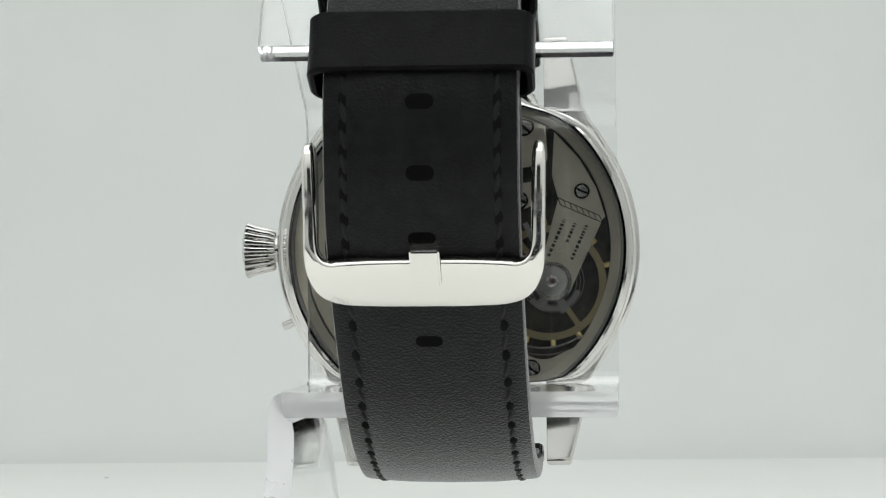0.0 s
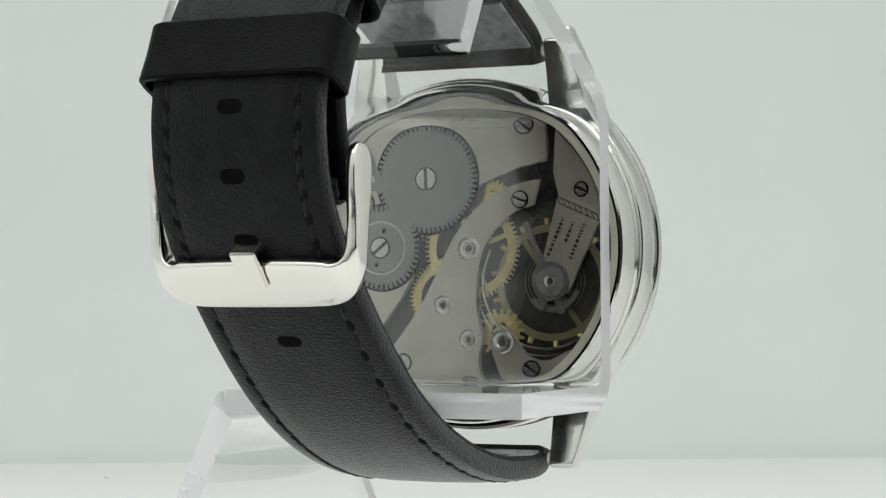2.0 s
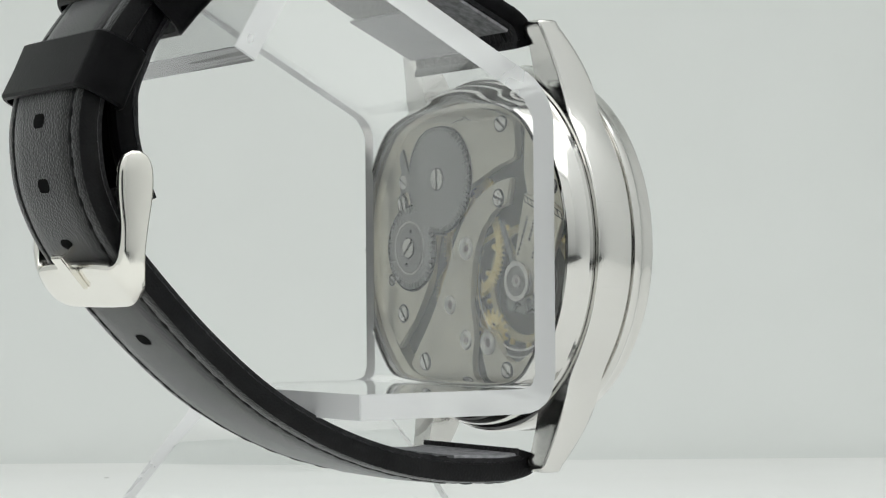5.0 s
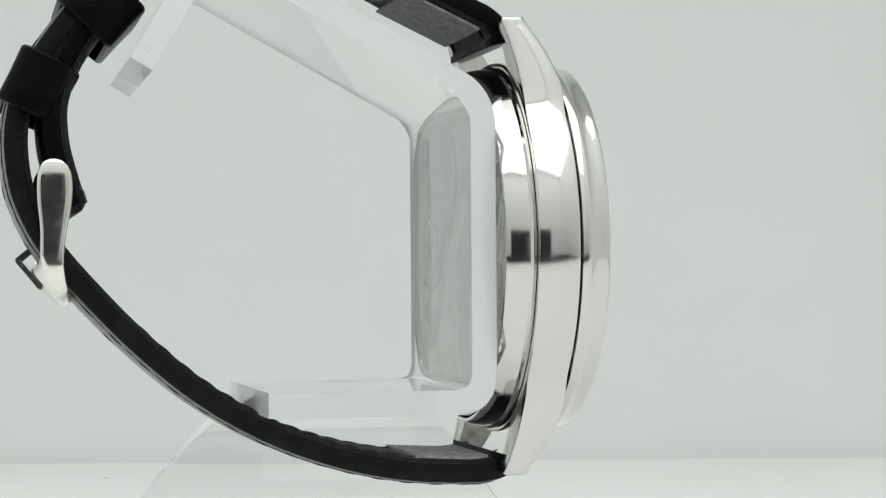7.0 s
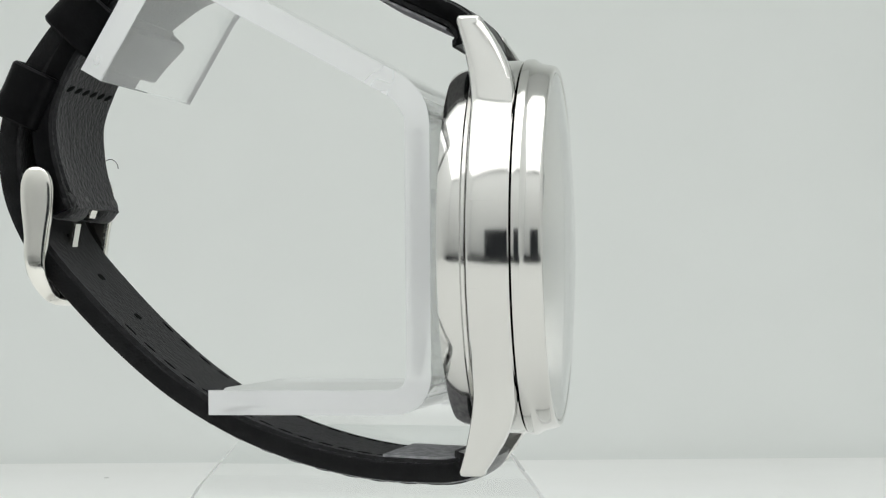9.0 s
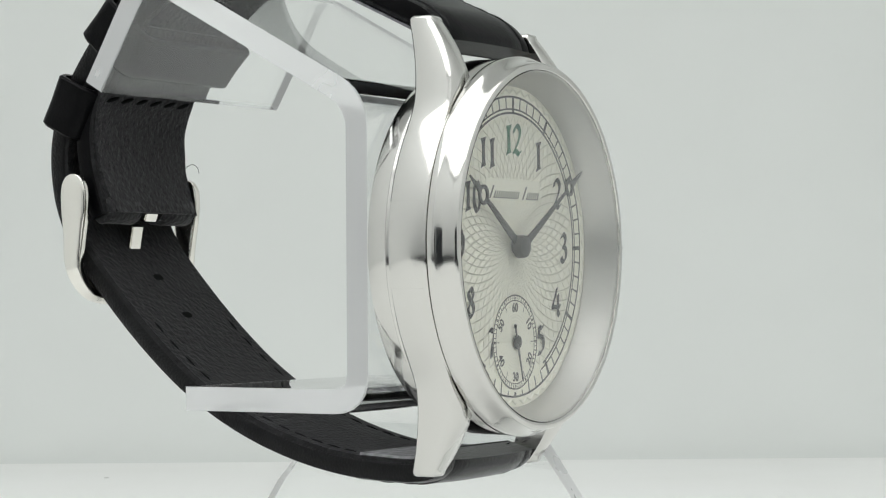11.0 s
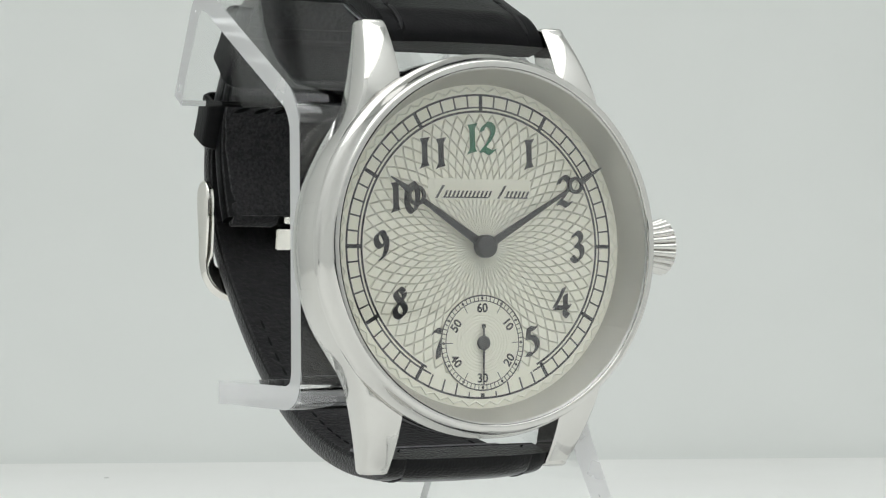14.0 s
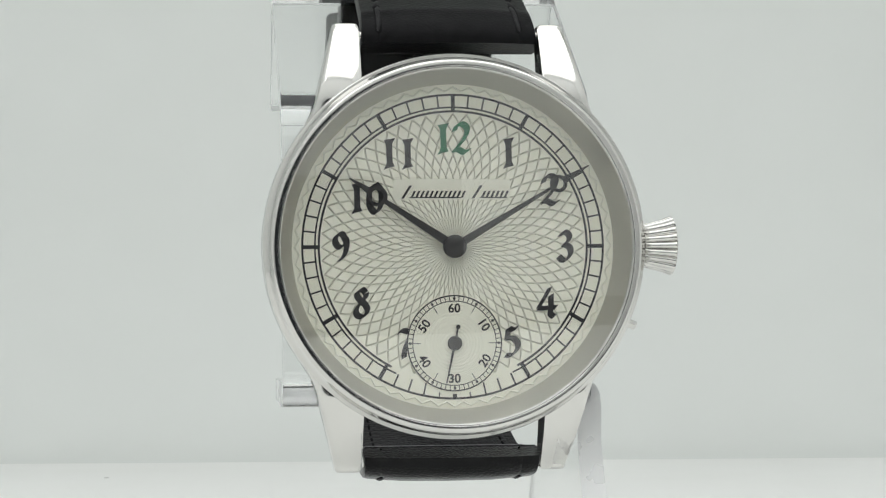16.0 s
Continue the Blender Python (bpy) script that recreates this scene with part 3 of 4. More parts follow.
def build_case():
    part("case_band", lathe([(20.0, 4.9), (22.3, 4.9), (22.65, 5.0), (22.8, 5.3), (22.8, 7.4), (22.8, 9.65), (22.7, 9.9), (22.45, 10.0), (20.0, 10.0)], 160), STEEL, watch, at=HEAD)
    part("bezel", lathe([(20.6, 10.08), (22.65, 10.08), (22.92, 10.2), (22.95, 10.5), (22.95, 11.1), (22.85, 11.25), (22.62, 11.5), (22.4, 12.0), (22.25, 12.7), (22.15, 13.2), (22.06, 13.52), (21.9, 13.68), (21.7, 13.72),
                         (21.3, 13.7), (21.19, 13.6), (21.19, 13.0), (20.9, 11.6), (20.6, 10.6)], 160), STEEL, watch, "polished narrow steel bezel", at=HEAD)
    part("inner_flange", lathe([(21.17, 12.95), (21.1, 12.7), (20.4, 11.0), (19.75, 9.5), (19.62, 9.1), (19.4, 9.1), (19.5, 9.5), (20.2, 11.1), (20.95, 12.85)], 160), SATIN, watch, "satin grey flange round the dial", at=HEAD)
    part("case_back", lathe([(20.6, 4.8), (22.15, 4.8), (22.3, 4.4), (22.0, 4.15), (21.9, 3.2), (21.7, 2.2), (21.3, 1.45), (21.0, 1.35), (20.8, 1.7), (20.7, 2.4), (20.4, 2.6), (20.4, 3.6)], 160), STEEL, watch, at=HEAD)
    part("gasket", lathe([(20.42, 2.4), (20.65, 2.35), (20.65, 2.55), (20.42, 2.58)], 128), WHEEL_STEEL, watch, "grey gasket ring", at=HEAD)
    for name, prof in (("crystal", DOME),
                       ("back_crystal", [(0, 1.45), (20.66, 1.55), (20.66, 2.3), (0, 2.25)])):
        ob = part(name, lathe(prof, 160, closed=False), FRONT_CRYSTAL if name == "crystal" else CRYSTAL, watch, "clear domed watch glass" if name == "crystal" else "clear flat glass of the display back", at=HEAD)
        ob.visible_shadow = False
    for sx in (1, -1):
        for sy in (1, -1):
            build_lug(sx, sy)
    part("crown", fluted_crown(), STEEL, watch, "fluted steel onion crown", at=HEAD @ pose(0.0225, 0, 0.0079))
    pin = lathe([(0, -0.6), (0.55, -0.6), (0.55, 1.7), (0.45, 1.85), (0, 1.85)], 20, closed=False)
    pin.transform(Matrix.Translation((22.6 * math.cos(radians(-23.5)), 22.6 * math.sin(radians(-23.5)), 7.9)) @ Matrix.Rotation(radians(-23.5), 4, "Z") @ Matrix.Rotation(radians(90), 4, "Y"))
    part("setting_pin", pin, STEEL, watch, at=HEAD)


# ---- the dial ----
def ring_band(r0, r1, z0, z1, from_deg=0, to_deg=360, n=120):
    """A thin printed ring or arc; degrees clockwise from twelve."""
    bm = bmesh.new()
    whole = to_deg - from_deg >= 360
    cols = []
    for i in range(n if whole else n + 1):
        a = radians(from_deg + (to_deg - from_deg) * i / n)
        cols.append([bm.verts.new((r * math.sin(a), r * math.cos(a), z)) for r, z in ((r0, z0), (r1, z0), (r1, z1), (r0, z1))])
    for p, q in zip(cols, cols[1:] + (cols[:1] if whole else [])):
        for i in range(4):
            bm.faces.new((p[i], p[(i + 1) % 4], q[(i + 1) % 4], q[i]))
    if not whole:
        bm.faces.new(cols[0])
        bm.faces.new(cols[-1])
    return bm


def spoke_bar(angle, r0, r1, w, z0, z1):
    bm = block(-w / 2, w / 2, r0, r1, z0, z1, 0)
    bm.transform(Matrix.Rotation(radians(-angle), 4, "Z"))
    return bm


def glyph(body, size, bold=0.0, slant=0.0):
    """Writing in the built-in font as a thin mesh round the origin."""
    cu = bpy.data.curves.new("tmp", "FONT")
    cu.body, cu.size, cu.extrude, cu.offset, cu.shear = body, size, 0.02, bold, slant
    cu.resolution_u = 4
    ob = new("tmp", cu)
    me = bpy.data.meshes.new_from_object(ob.evaluated_get(bpy.context.evaluated_depsgraph_get()))
    bpy.data.objects.remove(ob)
    bm = bmesh.new()
    bm.from_mesh(me)
    bpy.data.meshes.remove(me)
    xs, ys = [v.co.x for v in bm.verts], [v.co.y for v in bm.verts]
    bm.transform(Matrix.Translation((-(min(xs) + max(xs)) / 2, -(min(ys) + max(ys)) / 2, 0)))
    return bm


def nib_stroke(points, z, width=0.62, slope=38.0):
    """A pen stroke of a broad nib held at a slope, along a smooth line; it rises a hair as it goes."""
    line = spline(points, 6)
    h = Vector((math.cos(radians(slope)), math.sin(radians(slope)))) * width / 2
    bm = bmesh.new()
    cols = []
    for i, p in enumerate(line):
        d = (line[min(i + 1, len(line) - 1)] - line[max(i - 1, 0)]).normalized()
        n = Vector((-d.y, d.x))
        side = h if h.dot(n) >= 0 else -h
        side = side + n * 0.1
        top = z + 0.0006 * i
        cols.append([bm.verts.new((*(p + side), top)), bm.verts.new((*(p - side), top))])
    for p, q in zip(cols, cols[1:]):
        bm.faces.new((p[0], p[1], q[1], q[0]))
    return bm


STROKES = {
    "0": [[(0.0, 1.7), (-0.62, 1.0), (-0.68, -0.8), (0.0, -1.7), (0.62, -0.95), (0.68, 0.85), (0.0, 1.7)]],
    "2": [[(-0.85, 0.9), (-0.5, 1.6), (0.15, 1.75), (0.7, 1.2), (0.5, 0.3), (-0.2, -0.7), (-0.95, -1.5)], [(-1.0, -1.5), (-0.4, -1.3), (0.35, -1.65), (1.0, -1.2)]],
    "3": [[(-0.65, 1.15), (-0.05, 1.7), (0.55, 1.2), (0.3, 0.45), (-0.25, 0.15)], [(-0.25, 0.2), (0.5, -0.1), (0.7, -0.8), (0.3, -1.55), (-0.3, -1.7), (-0.8, -1.25)]],
    "4": [[(0.3, 1.75), (-0.25, 0.7), (-1.1, -0.65)], [(-1.15, -0.7), (-0.2, -0.7), (1.1, -0.6)], [(0.45, 0.9), (0.42, -0.5), (0.35, -1.35), (0.8, -1.75)]],
    "5": [[(-0.4, 1.6), (-0.5, 0.9), (-0.6, 0.3)], [(-0.6, 0.35), (0.1, 0.4), (0.68, -0.2), (0.62, -0.95), (0.0, -1.6), (-0.8, -1.65)], [(-0.4, 1.55), (0.15, 1.4), (0.75, 1.75)]],
    "7": [[(-1.0, 1.2), (-0.4, 1.55), (0.3, 1.35), (0.95, 1.6)], [(0.95, 1.6), (0.25, 0.4), (-0.2, -0.8), (-0.25, -1.75)]],
    "8": [[(0.5, 1.25), (0.0, 1.65), (-0.58, 1.15), (-0.3, 0.5), (0.35, -0.1), (0.68, -0.85), (0.15, -1.6), (-0.55, -1.4), (-0.68, -0.75), (-0.15, 0.0), (0.4, 0.6), (0.55, 1.2)]],
    "9": [[(0.5, 0.85), (0.05, 1.6), (-0.6, 1.3), (-0.7, 0.55), (-0.2, -0.05), (0.4, 0.3), (0.6, 0.8)], [(0.58, 1.0), (0.65, 0.0), (0.3, -1.05), (-0.35, -1.7)]],
}


def build_dial():
    part("dial", lathe([(0, 9.85), (19.7, 9.85), (19.7, 9.4), (0, 9.4)], closed=False), GUILLOCHE, watch, "silvered engine-turned dial with wavy rays", at=DIAL)
    # minute track
    z0, z1 = 9.86, 9.885
    lines = [ring_band(18.03, 18.27, z0, z1), ring_band(16.55, 16.74, z0, z1, -155, 155), ring_band(16.05, 16.3, z0, z1, -152, 152)]
    for i in range(60):
        if i in (29, 31):
            lines.append(spoke_bar(i * 6, 17.5, 18.15, 0.16, z0, z1))
        elif i == 30:
            lines.append(spoke_bar(i * 6, 17.6, 18.15, 0.5, z0, z1))
        elif i % 5 == 0:
            lines.append(spoke_bar(i * 6, 16.15, 18.2, 0.46, z0, z1))
        else:
            lines.append(spoke_bar(i * 6, 16.62, 18.15, 0.19, z0, z1))
    part("minute_track", merge(*lines), INK, watch, "black railway minute track", at=DIAL, smooth=False)
    # pressed zigzag border
    bm = bmesh.new()
    cols = []
    n = 120
    for i in range(n):
        a = i * math.tau / n
        r = 18.55 if i % 2 else 19.1
        cols.append([bm.verts.new(((r + d) * math.sin(a), (r + d) * math.cos(a), z)) for d, z in ((-0.13, 9.855), (0, 10.0), (0.13, 9.855))])
    for i in range(n):
        p, q = cols[i], cols[(i + 1) % n]
        for j in range(2):
            bm.faces.new((p[j], p[j + 1], q[j + 1], q[j]))
    part("zigzag_border", bm, SILVER, watch, at=DIAL, smooth=False)
    for text, x, y, material in (("12", 0, 12.9, GREEN_INK), ("1", 6.7, 11.2, INK), ("2", 11.75, 6.7, INK), ("3", 13.5, 0.0, INK), ("4", 11.3, -6.75, INK), ("5", 6.95, -11.4, INK), ("7", -5.8, -11.5, INK), ("8", -11.1, -6.7, INK),
                                 ("9", -13.5, 0.0, INK), ("10", -10.4, 5.8, INK), ("11", -6.5, 11.1, INK)):
        glyphs = []
        for k, ch in enumerate(text):
            dx = 0.0 if len(text) == 1 else (-1.2, 1.0)[k]
            if ch == "1":
                g = prism([(-0.68, -1.95), (-0.2, -1.72), (0.66, -1.52), (0.4, -1.05), (0.36, 1.2), (0.74, 1.88), (0.1, 1.74), (-0.62, 1.62), (-0.42, 1.2), (-0.34, 0.9), (-0.3, -1.2)], -0.02, 0.02)
            else:
                g = merge(*[nib_stroke(line, 0.003 + 0.02 * k) for k, line in enumerate(STROKES[ch])])
            g.transform(Matrix.Translation((x + dx, y, 9.88)))
            glyphs.append(g)
        part("numeral", merge(*glyphs), material, watch, "green printed numeral" if material is GREEN_INK else "", at=DIAL, smooth=False)
    # the name under twelve: two plain bars on a flat panel
    part("name_panel", prism(rounded(-7.3, 6.9, 5.6, 8.1, 0.4), 9.852, 9.878), SILVER, watch, "plain silvered name panel", at=DIAL, smooth=False)
    for x0, x1 in ((-6.3, 0.9), (2.2, 6.5)):
        strokes = [prism([(x0, 5.75), (x0 + 0.3, 5.75), (x0 + 1.33, 7.3), (x0 + 1.0, 7.3)], 9.88, 9.9), prism([(x0 + 1.0, 5.8), (x1, 5.78), (x1, 5.92), (x0 + 1.0, 5.92)], 9.88, 9.9)]
        x = x0 + 1.15
        while x < x1:
            strokes.append(prism([(x, 5.88), (x + 0.25, 5.88), (x + 0.62, 6.65), (x + 0.37, 6.65)], 9.881, 9.901))
            x += 0.55
        part("name_bar", merge(*strokes), INK, watch, at=DIAL, smooth=False)
    # seconds dial
    cy = -11.55
    small = DIAL @ pose(0, cy / 1000, 0)
    part("seconds_dial", lathe([(0, 9.935), (5.75, 9.935), (5.75, 9.86), (0, 9.86)], closed=False), RINGED, watch, "small silvered seconds dial with fine rings", at=small)
    z0, z1 = 9.937, 9.955
    lines = [ring_band(5.6, 5.75, z0, z1), ring_band(4.98, 5.08, z0, z1)]
    for i in range(60):
        lines.append(spoke_bar(i * 6, 5.03, 5.65, 0.09, z0, z1))
    for i in range(12):
        dot = lathe([(0, z1), (0.17, z1), (0.17, z0), (0, z0)], 10, closed=False)
        dot.transform(Matrix.Rotation(radians(-30 * i), 4, "Z") @ Matrix.Translation((0, 5.34, 0)))
        lines.append(dot)
        if i % 2:
            lines.append(spoke_bar(i * 30, 4.1, 4.95, 0.08, z0, z1))
    part("seconds_track", merge(*lines), INK, watch, at=small, smooth=False)
    for i, (text, turn) in enumerate((("60", 0), ("10", 55), ("20", -55), ("30", 0), ("40", 55), ("50", -55))):
        a = radians(i * 60)
        g = glyph(text, 1.5, 0.03)
        g.transform(Matrix.Translation((4.2 * math.sin(a), cy + 4.2 * math.cos(a), 9.955)) @ Matrix.Rotation(radians(-turn), 4, "Z"))
        part("numeral", g, INK, watch, at=DIAL, smooth=False)


def hand(length, ring_at, ring_r, w0, w1, z, tail=0.0):
    """A hand along +y with a ring near its tip."""
    pieces = [prism([(-w0 / 2, -tail), (w0 / 2, -tail), (w1 / 2, ring_at - ring_r + 0.1), (-w1 / 2, ring_at - ring_r + 0.1)], z, z + 0.22),
              prism([(-0.42, ring_at + ring_r - 0.15), (0.42, ring_at + ring_r - 0.15), (0.05, length), (-0.05, length)], z, z + 0.22)]
    ring = ring_band(ring_r - 0.42, ring_r, z, z + 0.24, n=32)
    ring.transform(Matrix.Translation((0, ring_at, 0)))
    return merge(*pieces, ring)


def build_hands():
    hour = hand(15.0, 11.0, 1.2, 1.1, 0.55, 10.55)
    part("hour_hand", hour, HANDS, watch, "dark grey ringed hour hand", at=DIAL @ pose(0, 0, 0, 0, 0, 57.0))
    minute = hand(18.9, 14.6, 1.05, 1.0, 0.32, 11.05)
    part("minute_hand", minute, HANDS, watch, "dark grey ringed minute hand", at=DIAL @ pose(0, 0, 0, 0, 0, -59.3))
    part("hand_hub", lathe([(0, 11.75), (0.9, 11.7), (1.3, 11.45), (1.38, 11.2), (1.38, 10.4), (0.8, 10.3), (0.8, 9.9), (0, 9.9)], 40, closed=False), HANDS, watch, at=DIAL)
    ob = merge(prism([(-0.16, 0), (0.16, 0), (0.06, 4.9), (-0.06, 4.9)], 10.2, 10.32), prism([(-0.09, -1.9), (0.09, -1.9), (0.12, 0), (-0.12, 0)], 10.2, 10.32),
               lathe([(0, 10.5), (0.75, 10.45), (0.87, 10.3), (0.87, 10.15), (0.4, 10.1), (0.4, 9.9), (0, 9.9)], 28, closed=False))
    ball = lathe([(0, 10.34), (0.26, 10.34), (0.26, 10.18), (0, 10.18)], 16, closed=False)
    ball.transform(Matrix.Translation((0, -2.0, 0)))
    return part("second_hand", merge(ob, ball), HANDS, watch, "fine dark seconds hand")


# ---- the movement behind the display back; heights fall towards the back ----
def gear(r, teeth, depth, z0, z1, spokes=0, hole=0.0):
    outline = []
    for i in range(teeth):
        for k, rr in ((0.0, r - depth), (0.3, r - depth), (0.42, r), (0.72, r), (0.85, r - depth)):
            a = (i + k) * math.tau / teeth
            outline.append((rr * math.cos(a), rr * math.sin(a)))
    if not spokes:
        return prism(outline, z0, z1)
    bm = bmesh.new()
    n = len(outline)
    inner = [((r - depth - 1.05) * math.cos(math.atan2(y, x)), (r - depth - 1.05) * math.sin(math.atan2(y, x))) for x, y in outline]
    rows = [[bm.verts.new((x, y, z)) for x, y in pts] for pts, z in ((outline, z0), (outline, z1), (inner, z1), (inner, z0))]
    for p, q in zip(rows, rows[1:] + rows[:1]):
        for i in range(n):
            bm.faces.new((p[i], p[(i + 1) % n], q[(i + 1) % n], q[i]))
    arms = [spoke_bar(i * 360 / spokes + 20, 0, r - depth - 0.9, 0.6, z0 + 0.05, z1 - 0.05) for i in range(spokes)]
    return merge(bm, *arms, lathe([(0, z0), (1.0, z0), (1.0, z1), (0, z1)], 24, closed=False))


def screw(r, turn):
    """A slotted screw head that faces the back (down z), its face at z = 0."""
    base = lathe([(0, 0.18), (r, 0.18), (r, 0.5), (0, 0.5)], 28, closed=False)
    halves = []
    gap = r * 0.16
    for side in (0, 180):
        a0 = math.asin(gap / r)
        pts = [(r * 0.97 * math.cos(a0 + (math.pi - 2 * a0) * i / 14), r * 0.97 * math.sin(a0 + (math.pi - 2 * a0) * i / 14)) for i in range(15)]
        h = prism(pts, 0, 0.2, 0.04)
        h.transform(Matrix.Rotation(radians(side), 4, "Z"))
        halves.append(h)
    bm = merge(base, *halves)
    bm.transform(Matrix.Rotation(radians(turn), 4, "Z"))
    return bm


def smooth_plate(points, z0, z1, bevel=0.12, n=5, rim=None):
    """A bridge: a closed smooth outline, kept inside the rim's radius."""
    pts = spline(list(points) + [points[0]], n)[:-1]
    out = []
    for p in pts:
        k = min(1.0, (rim or 19.2) / max(p.length, 1e-6))
        out.append((p.x * k, p.y * k))
    return prism(out, z0, z1, bevel)


def build_movement():
    mv = tagged(new("movement"), "nickel mechanical watch movement with brass wheels")
    mv.parent = watch
    mv.matrix_basis = HEAD

    def mp(name, bm, material, label="", x=0.0, y=0.0):
        bm.transform(Matrix.Translation((x, y, 0)))
        return part(name, bm, material, mv, label)

    mp("main_plate", lathe([(0, 5.3), (20.3, 5.3), (20.3, 6.0), (0, 6.0)], closed=False), DARK_NICKEL, "dark nickel main plate")
    mp("holding_ring", lathe([(19.15, 3.5), (20.35, 3.2), (20.35, 5.4), (19.15, 5.4)], 128), NICKEL_PLATE)
    # barrel bridge: from the rim over the winding wheels to the train
    arc = [(18.9 * math.cos(radians(a)), 18.9 * math.sin(radians(a))) for a in range(126, -46, -6)]
    edge = [(10.6, -9.2), (8.6, -6.6), (7.0, -3.8), (6.3, -0.6), (5.2, 2.4), (2.6, 5.0), (-1.5, 7.4), (-5.5, 9.0), (-9.0, 10.3), (-11.2, 10.6), (-11.25, 13.0)]
    out = arc + [tuple(v) for v in spline(edge, 3)]
    mp("barrel_bridge", prism(out, 3.3, 4.3, 0.22), NICKEL_PLATE, "brushed nickel bridge")
    # train bridge: an arm that widens down to the rim
    left = spline([(-10.4, 8.3), (-8.2, 8.0), (-5.0, 6.9), (-1.6, 4.6), (1.2, 1.2), (3.4, -3.0), (5.6, -7.0), (8.2, -10.6), (11.6, -14.6)], 3)
    rim = [Vector((18.8 * math.cos(radians(a)), 18.8 * math.sin(radians(a)))) for a in range(-54, -101, -5)]
    right = spline([(-3.2, -17.6), (-2.0, -15.4), (-2.2, -13.0), (-2.6, -10.8), (-1.9, -8.6), (-2.0, -4.0), (-3.0, 0.0), (-5.2, 3.2), (-8.0, 4.9), (-9.6, 5.2)], 3)
    mp("train_bridge", prism([tuple(v) for v in [*left, *rim, *right]], 3.35, 4.2, 0.2), NICKEL_PLATE, "brushed nickel bridge")
    mp("escape_cock", smooth_plate([(-3.6, -11.7), (-4.4, -10.3), (-6.0, -10.2), (-7.2, -11.6), (-8.4, -13.2), (-11.0, -14.0), (-14.4, -12.6), (-13.4, -14.8), (-10.0, -17.0), (-6.0, -17.8), (-4.6, -15.0)], 3.5, 4.3), NICKEL_PLATE)
    mp("balance_foot", prism([(-12.2, 14.4), (-15.2, 11.2), (-17.4, 7.4), (-18.5, 3.8), (-17.2, 2.9), (-12.7, 5.9), (-11.9, 9.0)], 4.0, 5.2, 0.12), NICKEL_PLATE)
    cock = mp("balance_cock", prism([(-10.5, -2.0), (-12.7, 6.3), (-15.6, 5.4), (-18.3, 3.8), (-14.0, -5.6), (-12.0, -6.4)], 3.5, 4.2, 0.1), NICKEL_PLATE, "engraved nickel balance cock")
    # regulator scale and engraved bars on the cock
    ticks = []
    for i in range(8):
        x, y = -12.75 - 0.74 * i, 5.75 - 0.32 * i
        b = block(-0.05, 0.05, -0.45, 0.45, 3.47, 3.5, 0)
        b.transform(Matrix.Translation((x, y, 0)) @ Matrix.Rotation(radians(-24), 4, "Z"))
        ticks.append(b)
    for d in (-0.5, 0.5):
        b = block(-2.95, 2.95, -0.05, 0.05, 3.47, 3.5, 0)
        b.transform(Matrix.Translation((-15.35 + d * 0.4, 4.6 + d * 0.92, 0)) @ Matrix.Rotation(radians(23.5), 4, "Z"))
        ticks.append(b)
    mp("regulator_scale", merge(*ticks), VOID)
    # engraved script that cannot be read: rows of short bars
    dashes = random.Random(5)
    for x, y, length in ((-12.4, 1.2, 5.0), (-14.2, 1.8, 2.6), (-15.2, 0.6, 4.6)):
        v = -length / 2
        while v < length / 2:
            w = dashes.uniform(0.16, 0.5)
            b = block(-0.2, 0.2, v, min(v + w, length / 2), 3.47, 3.5, 0)
            b.transform(Matrix.Translation((x, y, 0)) @ Matrix.Rotation(radians(24), 4, "Z"))
            mp("engraved_bar", b, DARK_NICKEL)
            v += w + dashes.uniform(0.14, 0.24)
    mp("stud_arc", ring_band(3.1, 3.75, 3.5, 3.9, 130, 250, n=30), WHEEL_STEEL, "", -11.85, -4.2)
    mp("balance_wheel", merge(ring_band(6.3, 7.2, 4.55, 4.85, n=64), spoke_bar(35, -6.4, 6.4, 0.7, 4.6, 4.8)), OLD_BRASS, "dull brass balance wheel", -11.4, -4.4)
    for i in range(14):
        bm = lathe([(0, 0), (0.32, 0), (0.36, 0.12), (0.36, 0.75), (0, 0.75)], 10, closed=False)
        bm.transform(Matrix.Translation((-11.4, -4.4, 4.7)) @ Matrix.Rotation(radians(i * 360 / 14 + 9), 4, "Z") @ Matrix.Translation((7.2, 0, 0)) @ Matrix.Rotation(radians(90), 4, "Y"))
        mp("balance_screw", bm, BRASS)
    mp("well_edge", merge(ring_band(8.0, 8.25, 4.1, 4.5, 60, 215, n=50), ring_band(8.9, 9.05, 3.9, 4.4, 80, 200, n=40)), SCREW_STEEL, "polished edge of the balance well", -10.6, -4.4)
    wire = [(-2.6, 16.2), (-1.6, 16.4), (-0.9, 17.0), (-0.2, 16.9), (-0.4, 16.4), (0.6, 16.5), (1.8, 16.0)]
    mp("wire_spring", merge(*[prism([(p.x, p.y - 0.07), (q.x, q.y - 0.07), (q.x, q.y + 0.07), (p.x, p.y + 0.07)], 3.15, 3.28) for p, q in zip(spline(wire, 4), spline(wire, 4)[1:])]), SCREW_STEEL, "thin bent wire spring")
    mp("hairspring", merge(*[ring_band(1.6 + 0.45 * i, 1.68 + 0.45 * i, 4.35, 4.45, n=40) for i in range(6)]), WHEEL_STEEL, "", -11.9, -4.2)
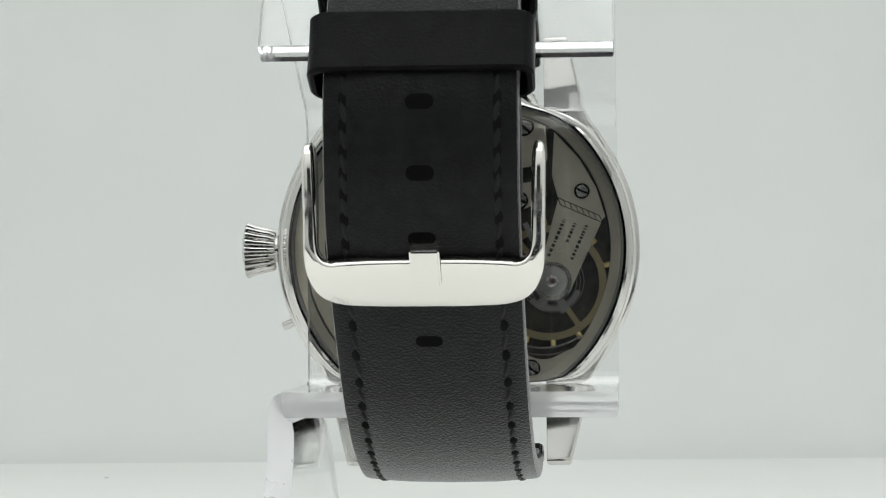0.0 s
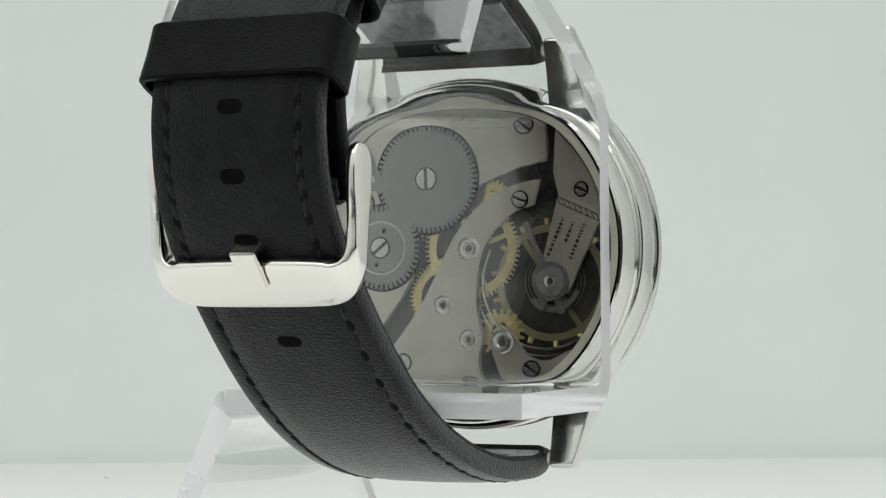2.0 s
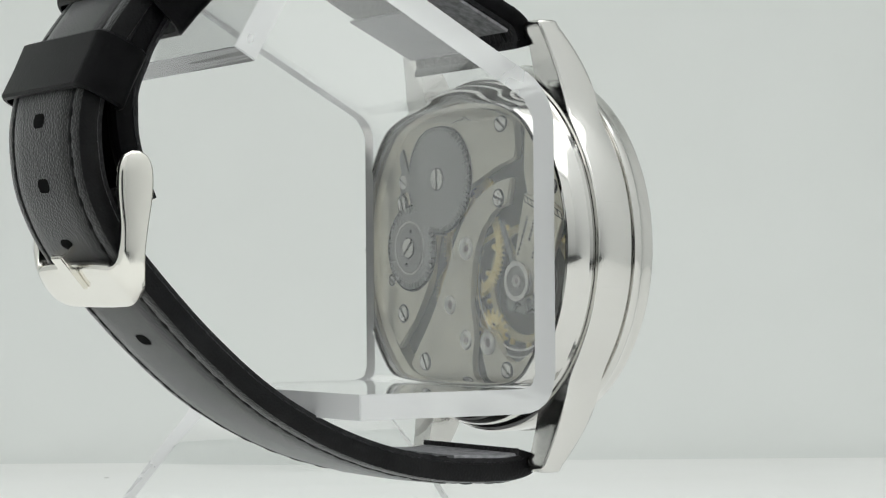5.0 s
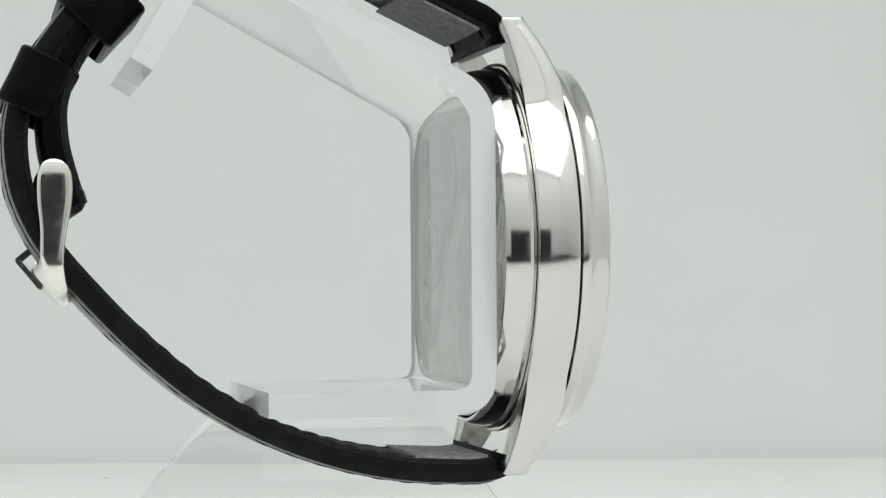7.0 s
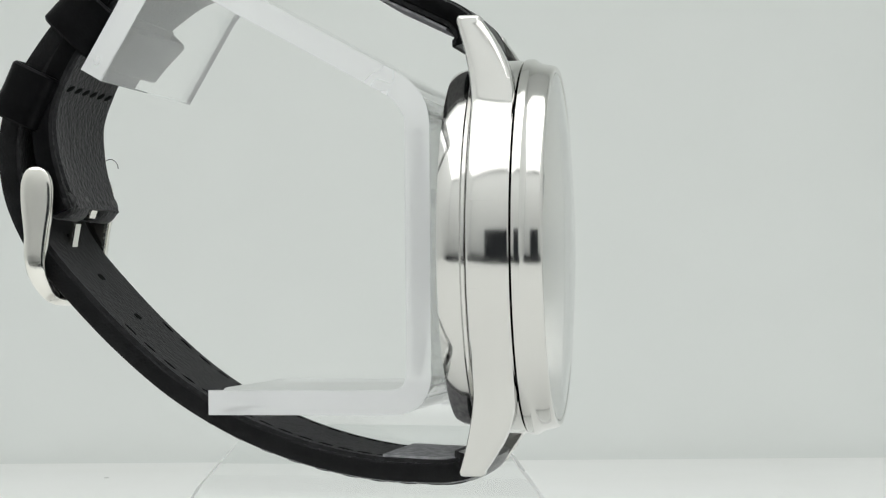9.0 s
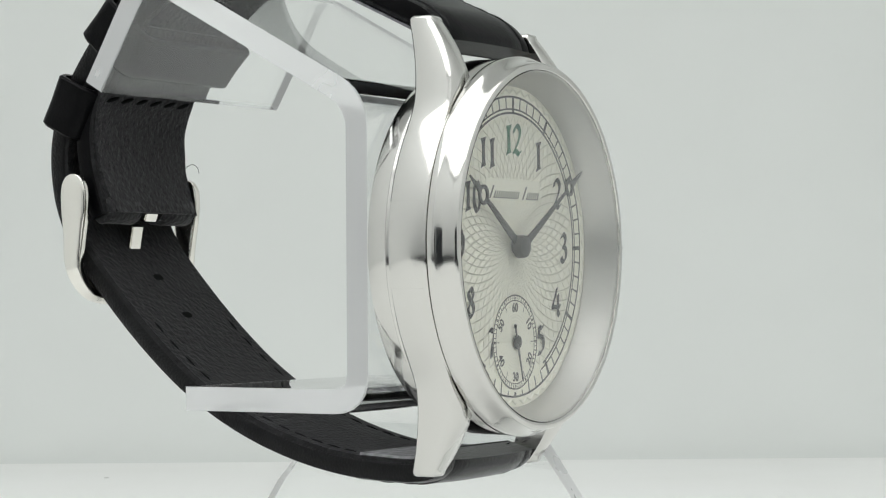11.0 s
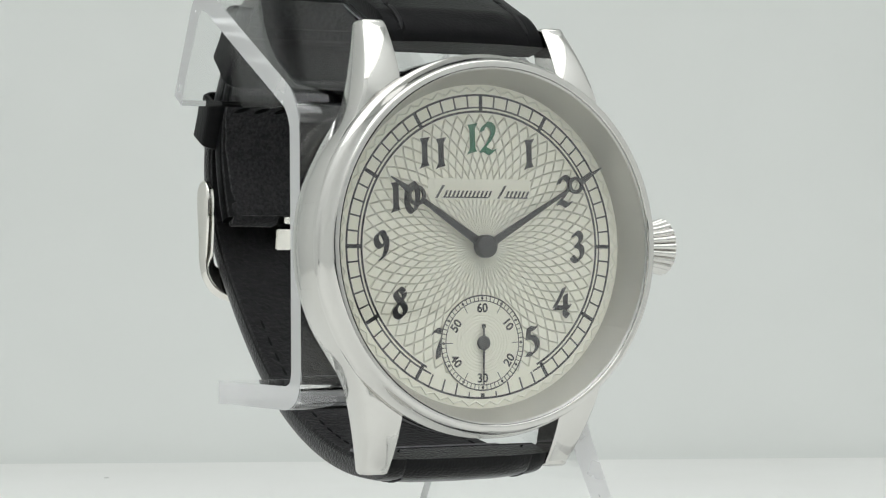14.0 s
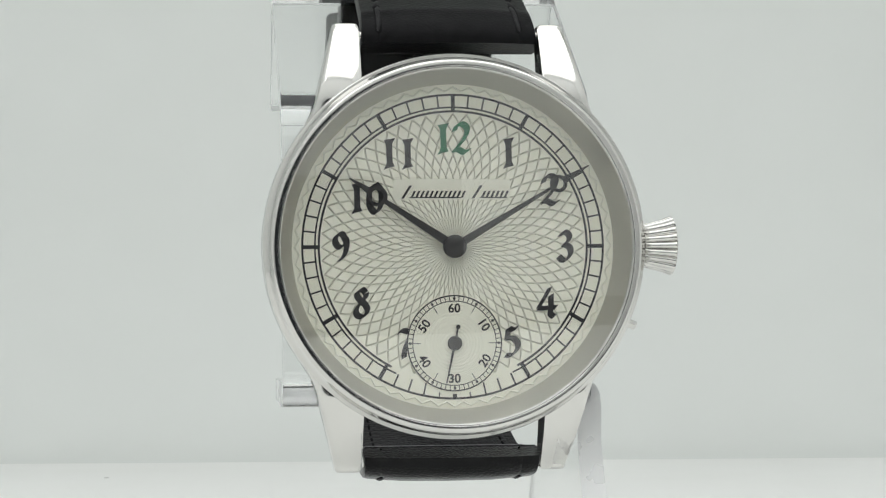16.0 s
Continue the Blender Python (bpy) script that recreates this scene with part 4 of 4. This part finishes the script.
    disc = mp("regulator", merge(lathe([(0, 3.0), (2.05, 3.0), (2.2, 3.1), (2.2, 3.5), (0, 3.5)], 48, closed=False), spoke_bar(200, 1.5, 4.2, 0.8, 3.1, 3.4), spoke_bar(155, 1.8, 3.8, 1.2, 3.1, 3.4), spoke_bar(25, 1.8, 8.0, 0.7, 3.1, 3.4)), WHEEL_STEEL, "", -11.85, -4.2)
    mp("regulator_rim", ring_band(1.85, 2.4, 2.85, 3.2, n=48), SCREW_STEEL, "", -11.85, -4.2)
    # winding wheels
    # black rings under the teeth paint the shade of the sunk recesses
    mp("wheel_recess_shade", ring_band(5.6, 7.05, 3.2, 3.292, n=72), VOID, "", 4.6, 8.7)
    mp("wheel_recess_shade", ring_band(4.0, 5.55, 3.2, 3.292, n=60), VOID, "", 10.9, 0.15)
    mp("ratchet_wheel", gear(6.75, 64, 0.62, 2.9, 3.19), WHEEL_STEEL, "grey steel ratchet wheel", 4.6, 8.7)
    mp("crown_wheel", gear(5.25, 46, 0.7, 2.9, 3.19), WHEEL_STEEL, "grey steel crown wheel", 10.9, 0.15)
    mp("crown_wheel_cap", lathe([(0, 2.72), (3.1, 2.72), (3.2, 2.8), (3.2, 3.0), (0, 3.0)], 48, closed=False), WHEEL_STEEL, "", 10.9, 0.15)
    mp("crown_wheel_groove", ring_band(3.2, 3.42, 2.85, 2.94, n=48), SCREW_STEEL, "", 10.9, 0.15)
    # two black discs paint the shade inside the cap's holes
    for dy in (-2.1, 2.1):
        mp("wheel_hole_shade", lathe([(0, 2.71), (0.3, 2.71), (0.3, 2.75), (0, 2.75)], 14, closed=False), VOID, "", 10.9 - dy * 0.25, 0.15 + dy)
    mp("click_spring", smooth_plate([(12.6, 12.8), (11.2, 9.6), (10.2, 8.0), (11.2, 7.2), (12.4, 7.4), (13.6, 6.0), (12.8, 8.8), (13.4, 11.8)], 3.05, 3.3, 0.05), WHEEL_STEEL)
    # brass train
    mp("centre_wheel", gear(6.35, 64, 0.5, 4.4, 4.65, 4), BRASS, "brass centre wheel", -0.9, -0.1)
    mp("third_wheel", gear(5.0, 56, 0.42, 4.75, 4.95, 4), BRASS, "brass third wheel", 2.7, -6.3)
    mp("escape_wheel", gear(3.1, 18, 0.7, 4.5, 4.7, 4), BRASS, "brass escape wheel", -4.7, -10.6)
    mp("brass_pinion", gear(2.6, 24, 0.4, 4.45, 4.7, 4), BRASS, "", -3.4, 6.0)
    # jewels and screws
    for x, y, r in ((-0.9, -0.1, 1.45), (2.6, -7.1, 1.2), (-0.8, -11.4, 1.25), (-5.3, -11.7, 1.5), (-11.85, -4.2, 0.8)):
        z = 2.85 if x < -11 else 3.2
        mp("jewel_setting", lathe([(0, z + 0.18), (r * 0.42, z + 0.18), (r * 0.55, z), (r * 0.78, z + 0.03), (r * 0.82, z + 0.08), (r * 0.95, z + 0.02), (r, z + 0.08), (r, z + 0.4), (0, z + 0.4)], 32, closed=False), SCREW_STEEL, "", x, y)
        mp("jewel", lathe([(0, z + 0.1), (r * 0.3, z + 0.11), (r * 0.4, z + 0.2), (0, z + 0.2)], 24, closed=False), JEWEL, "dark polished jewel", x, y)
    for x, y, r, turn, z in ((-8.4, 15.2, 1.15, 45, 3.1), (-7.8, 5.9, 0.95, 20, 3.15), (8.1, -14.3, 1.0, 60, 3.15), (13.0, -8.2, 1.0, 50, 3.1), (-9.1, -15.1, 1.0, 40, 3.3), (4.6, 8.7, 1.35, 88, 2.75),
                             (10.9, 0.15, 1.25, -40, 2.55), (-15.6, 7.0, 0.8, 25, 3.8), (13.0, 5.9, 0.95, 70, 3.05), (12.6, 8.6, 0.9, 30, 3.0), (-0.9, -17.4, 0.9, 10, 3.2), (15.7, -3.9, 0.6, 30, 3.15)):
        bm = screw(r, turn)
        bm.transform(Matrix.Translation((0, 0, z)))
        mp("screw", bm, SCREW_STEEL, "slotted steel screw", x, y)
        # black bar and ring paint the shade in the slot and round the head
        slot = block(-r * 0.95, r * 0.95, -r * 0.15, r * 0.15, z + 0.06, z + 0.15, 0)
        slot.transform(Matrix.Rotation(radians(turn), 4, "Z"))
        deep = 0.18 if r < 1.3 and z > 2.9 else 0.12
        mp("screw_slot_shade", merge(slot, ring_band(r * 0.98, r + deep, z + 0.12, z + 0.3, n=28)), VOID, "", x, y)


build_stand()
build_strap()
build_buckle()
loose_thread()
build_case()
build_dial()
SMALL_PIVOT = DIAL @ pose(0, -0.01155, 0)
second_hand = build_hands()
build_movement()


def motions():
    rows = [(t * 1.0, pose(0, 0, 0, 0, 0, turn_at(t))) for t in range(0, 17, 2)]
    walk(watch, rows)
    walk(stand, rows)
    ticks = []
    for t in range(0, 17, 2):
        angle = 192.0 + 5.7 * (t - 16)
        ticks.append((t * 1.0, SMALL_PIVOT @ pose(0, 0, 0, 0, 0, -angle)))
    walk(second_hand, ticks)


motions()
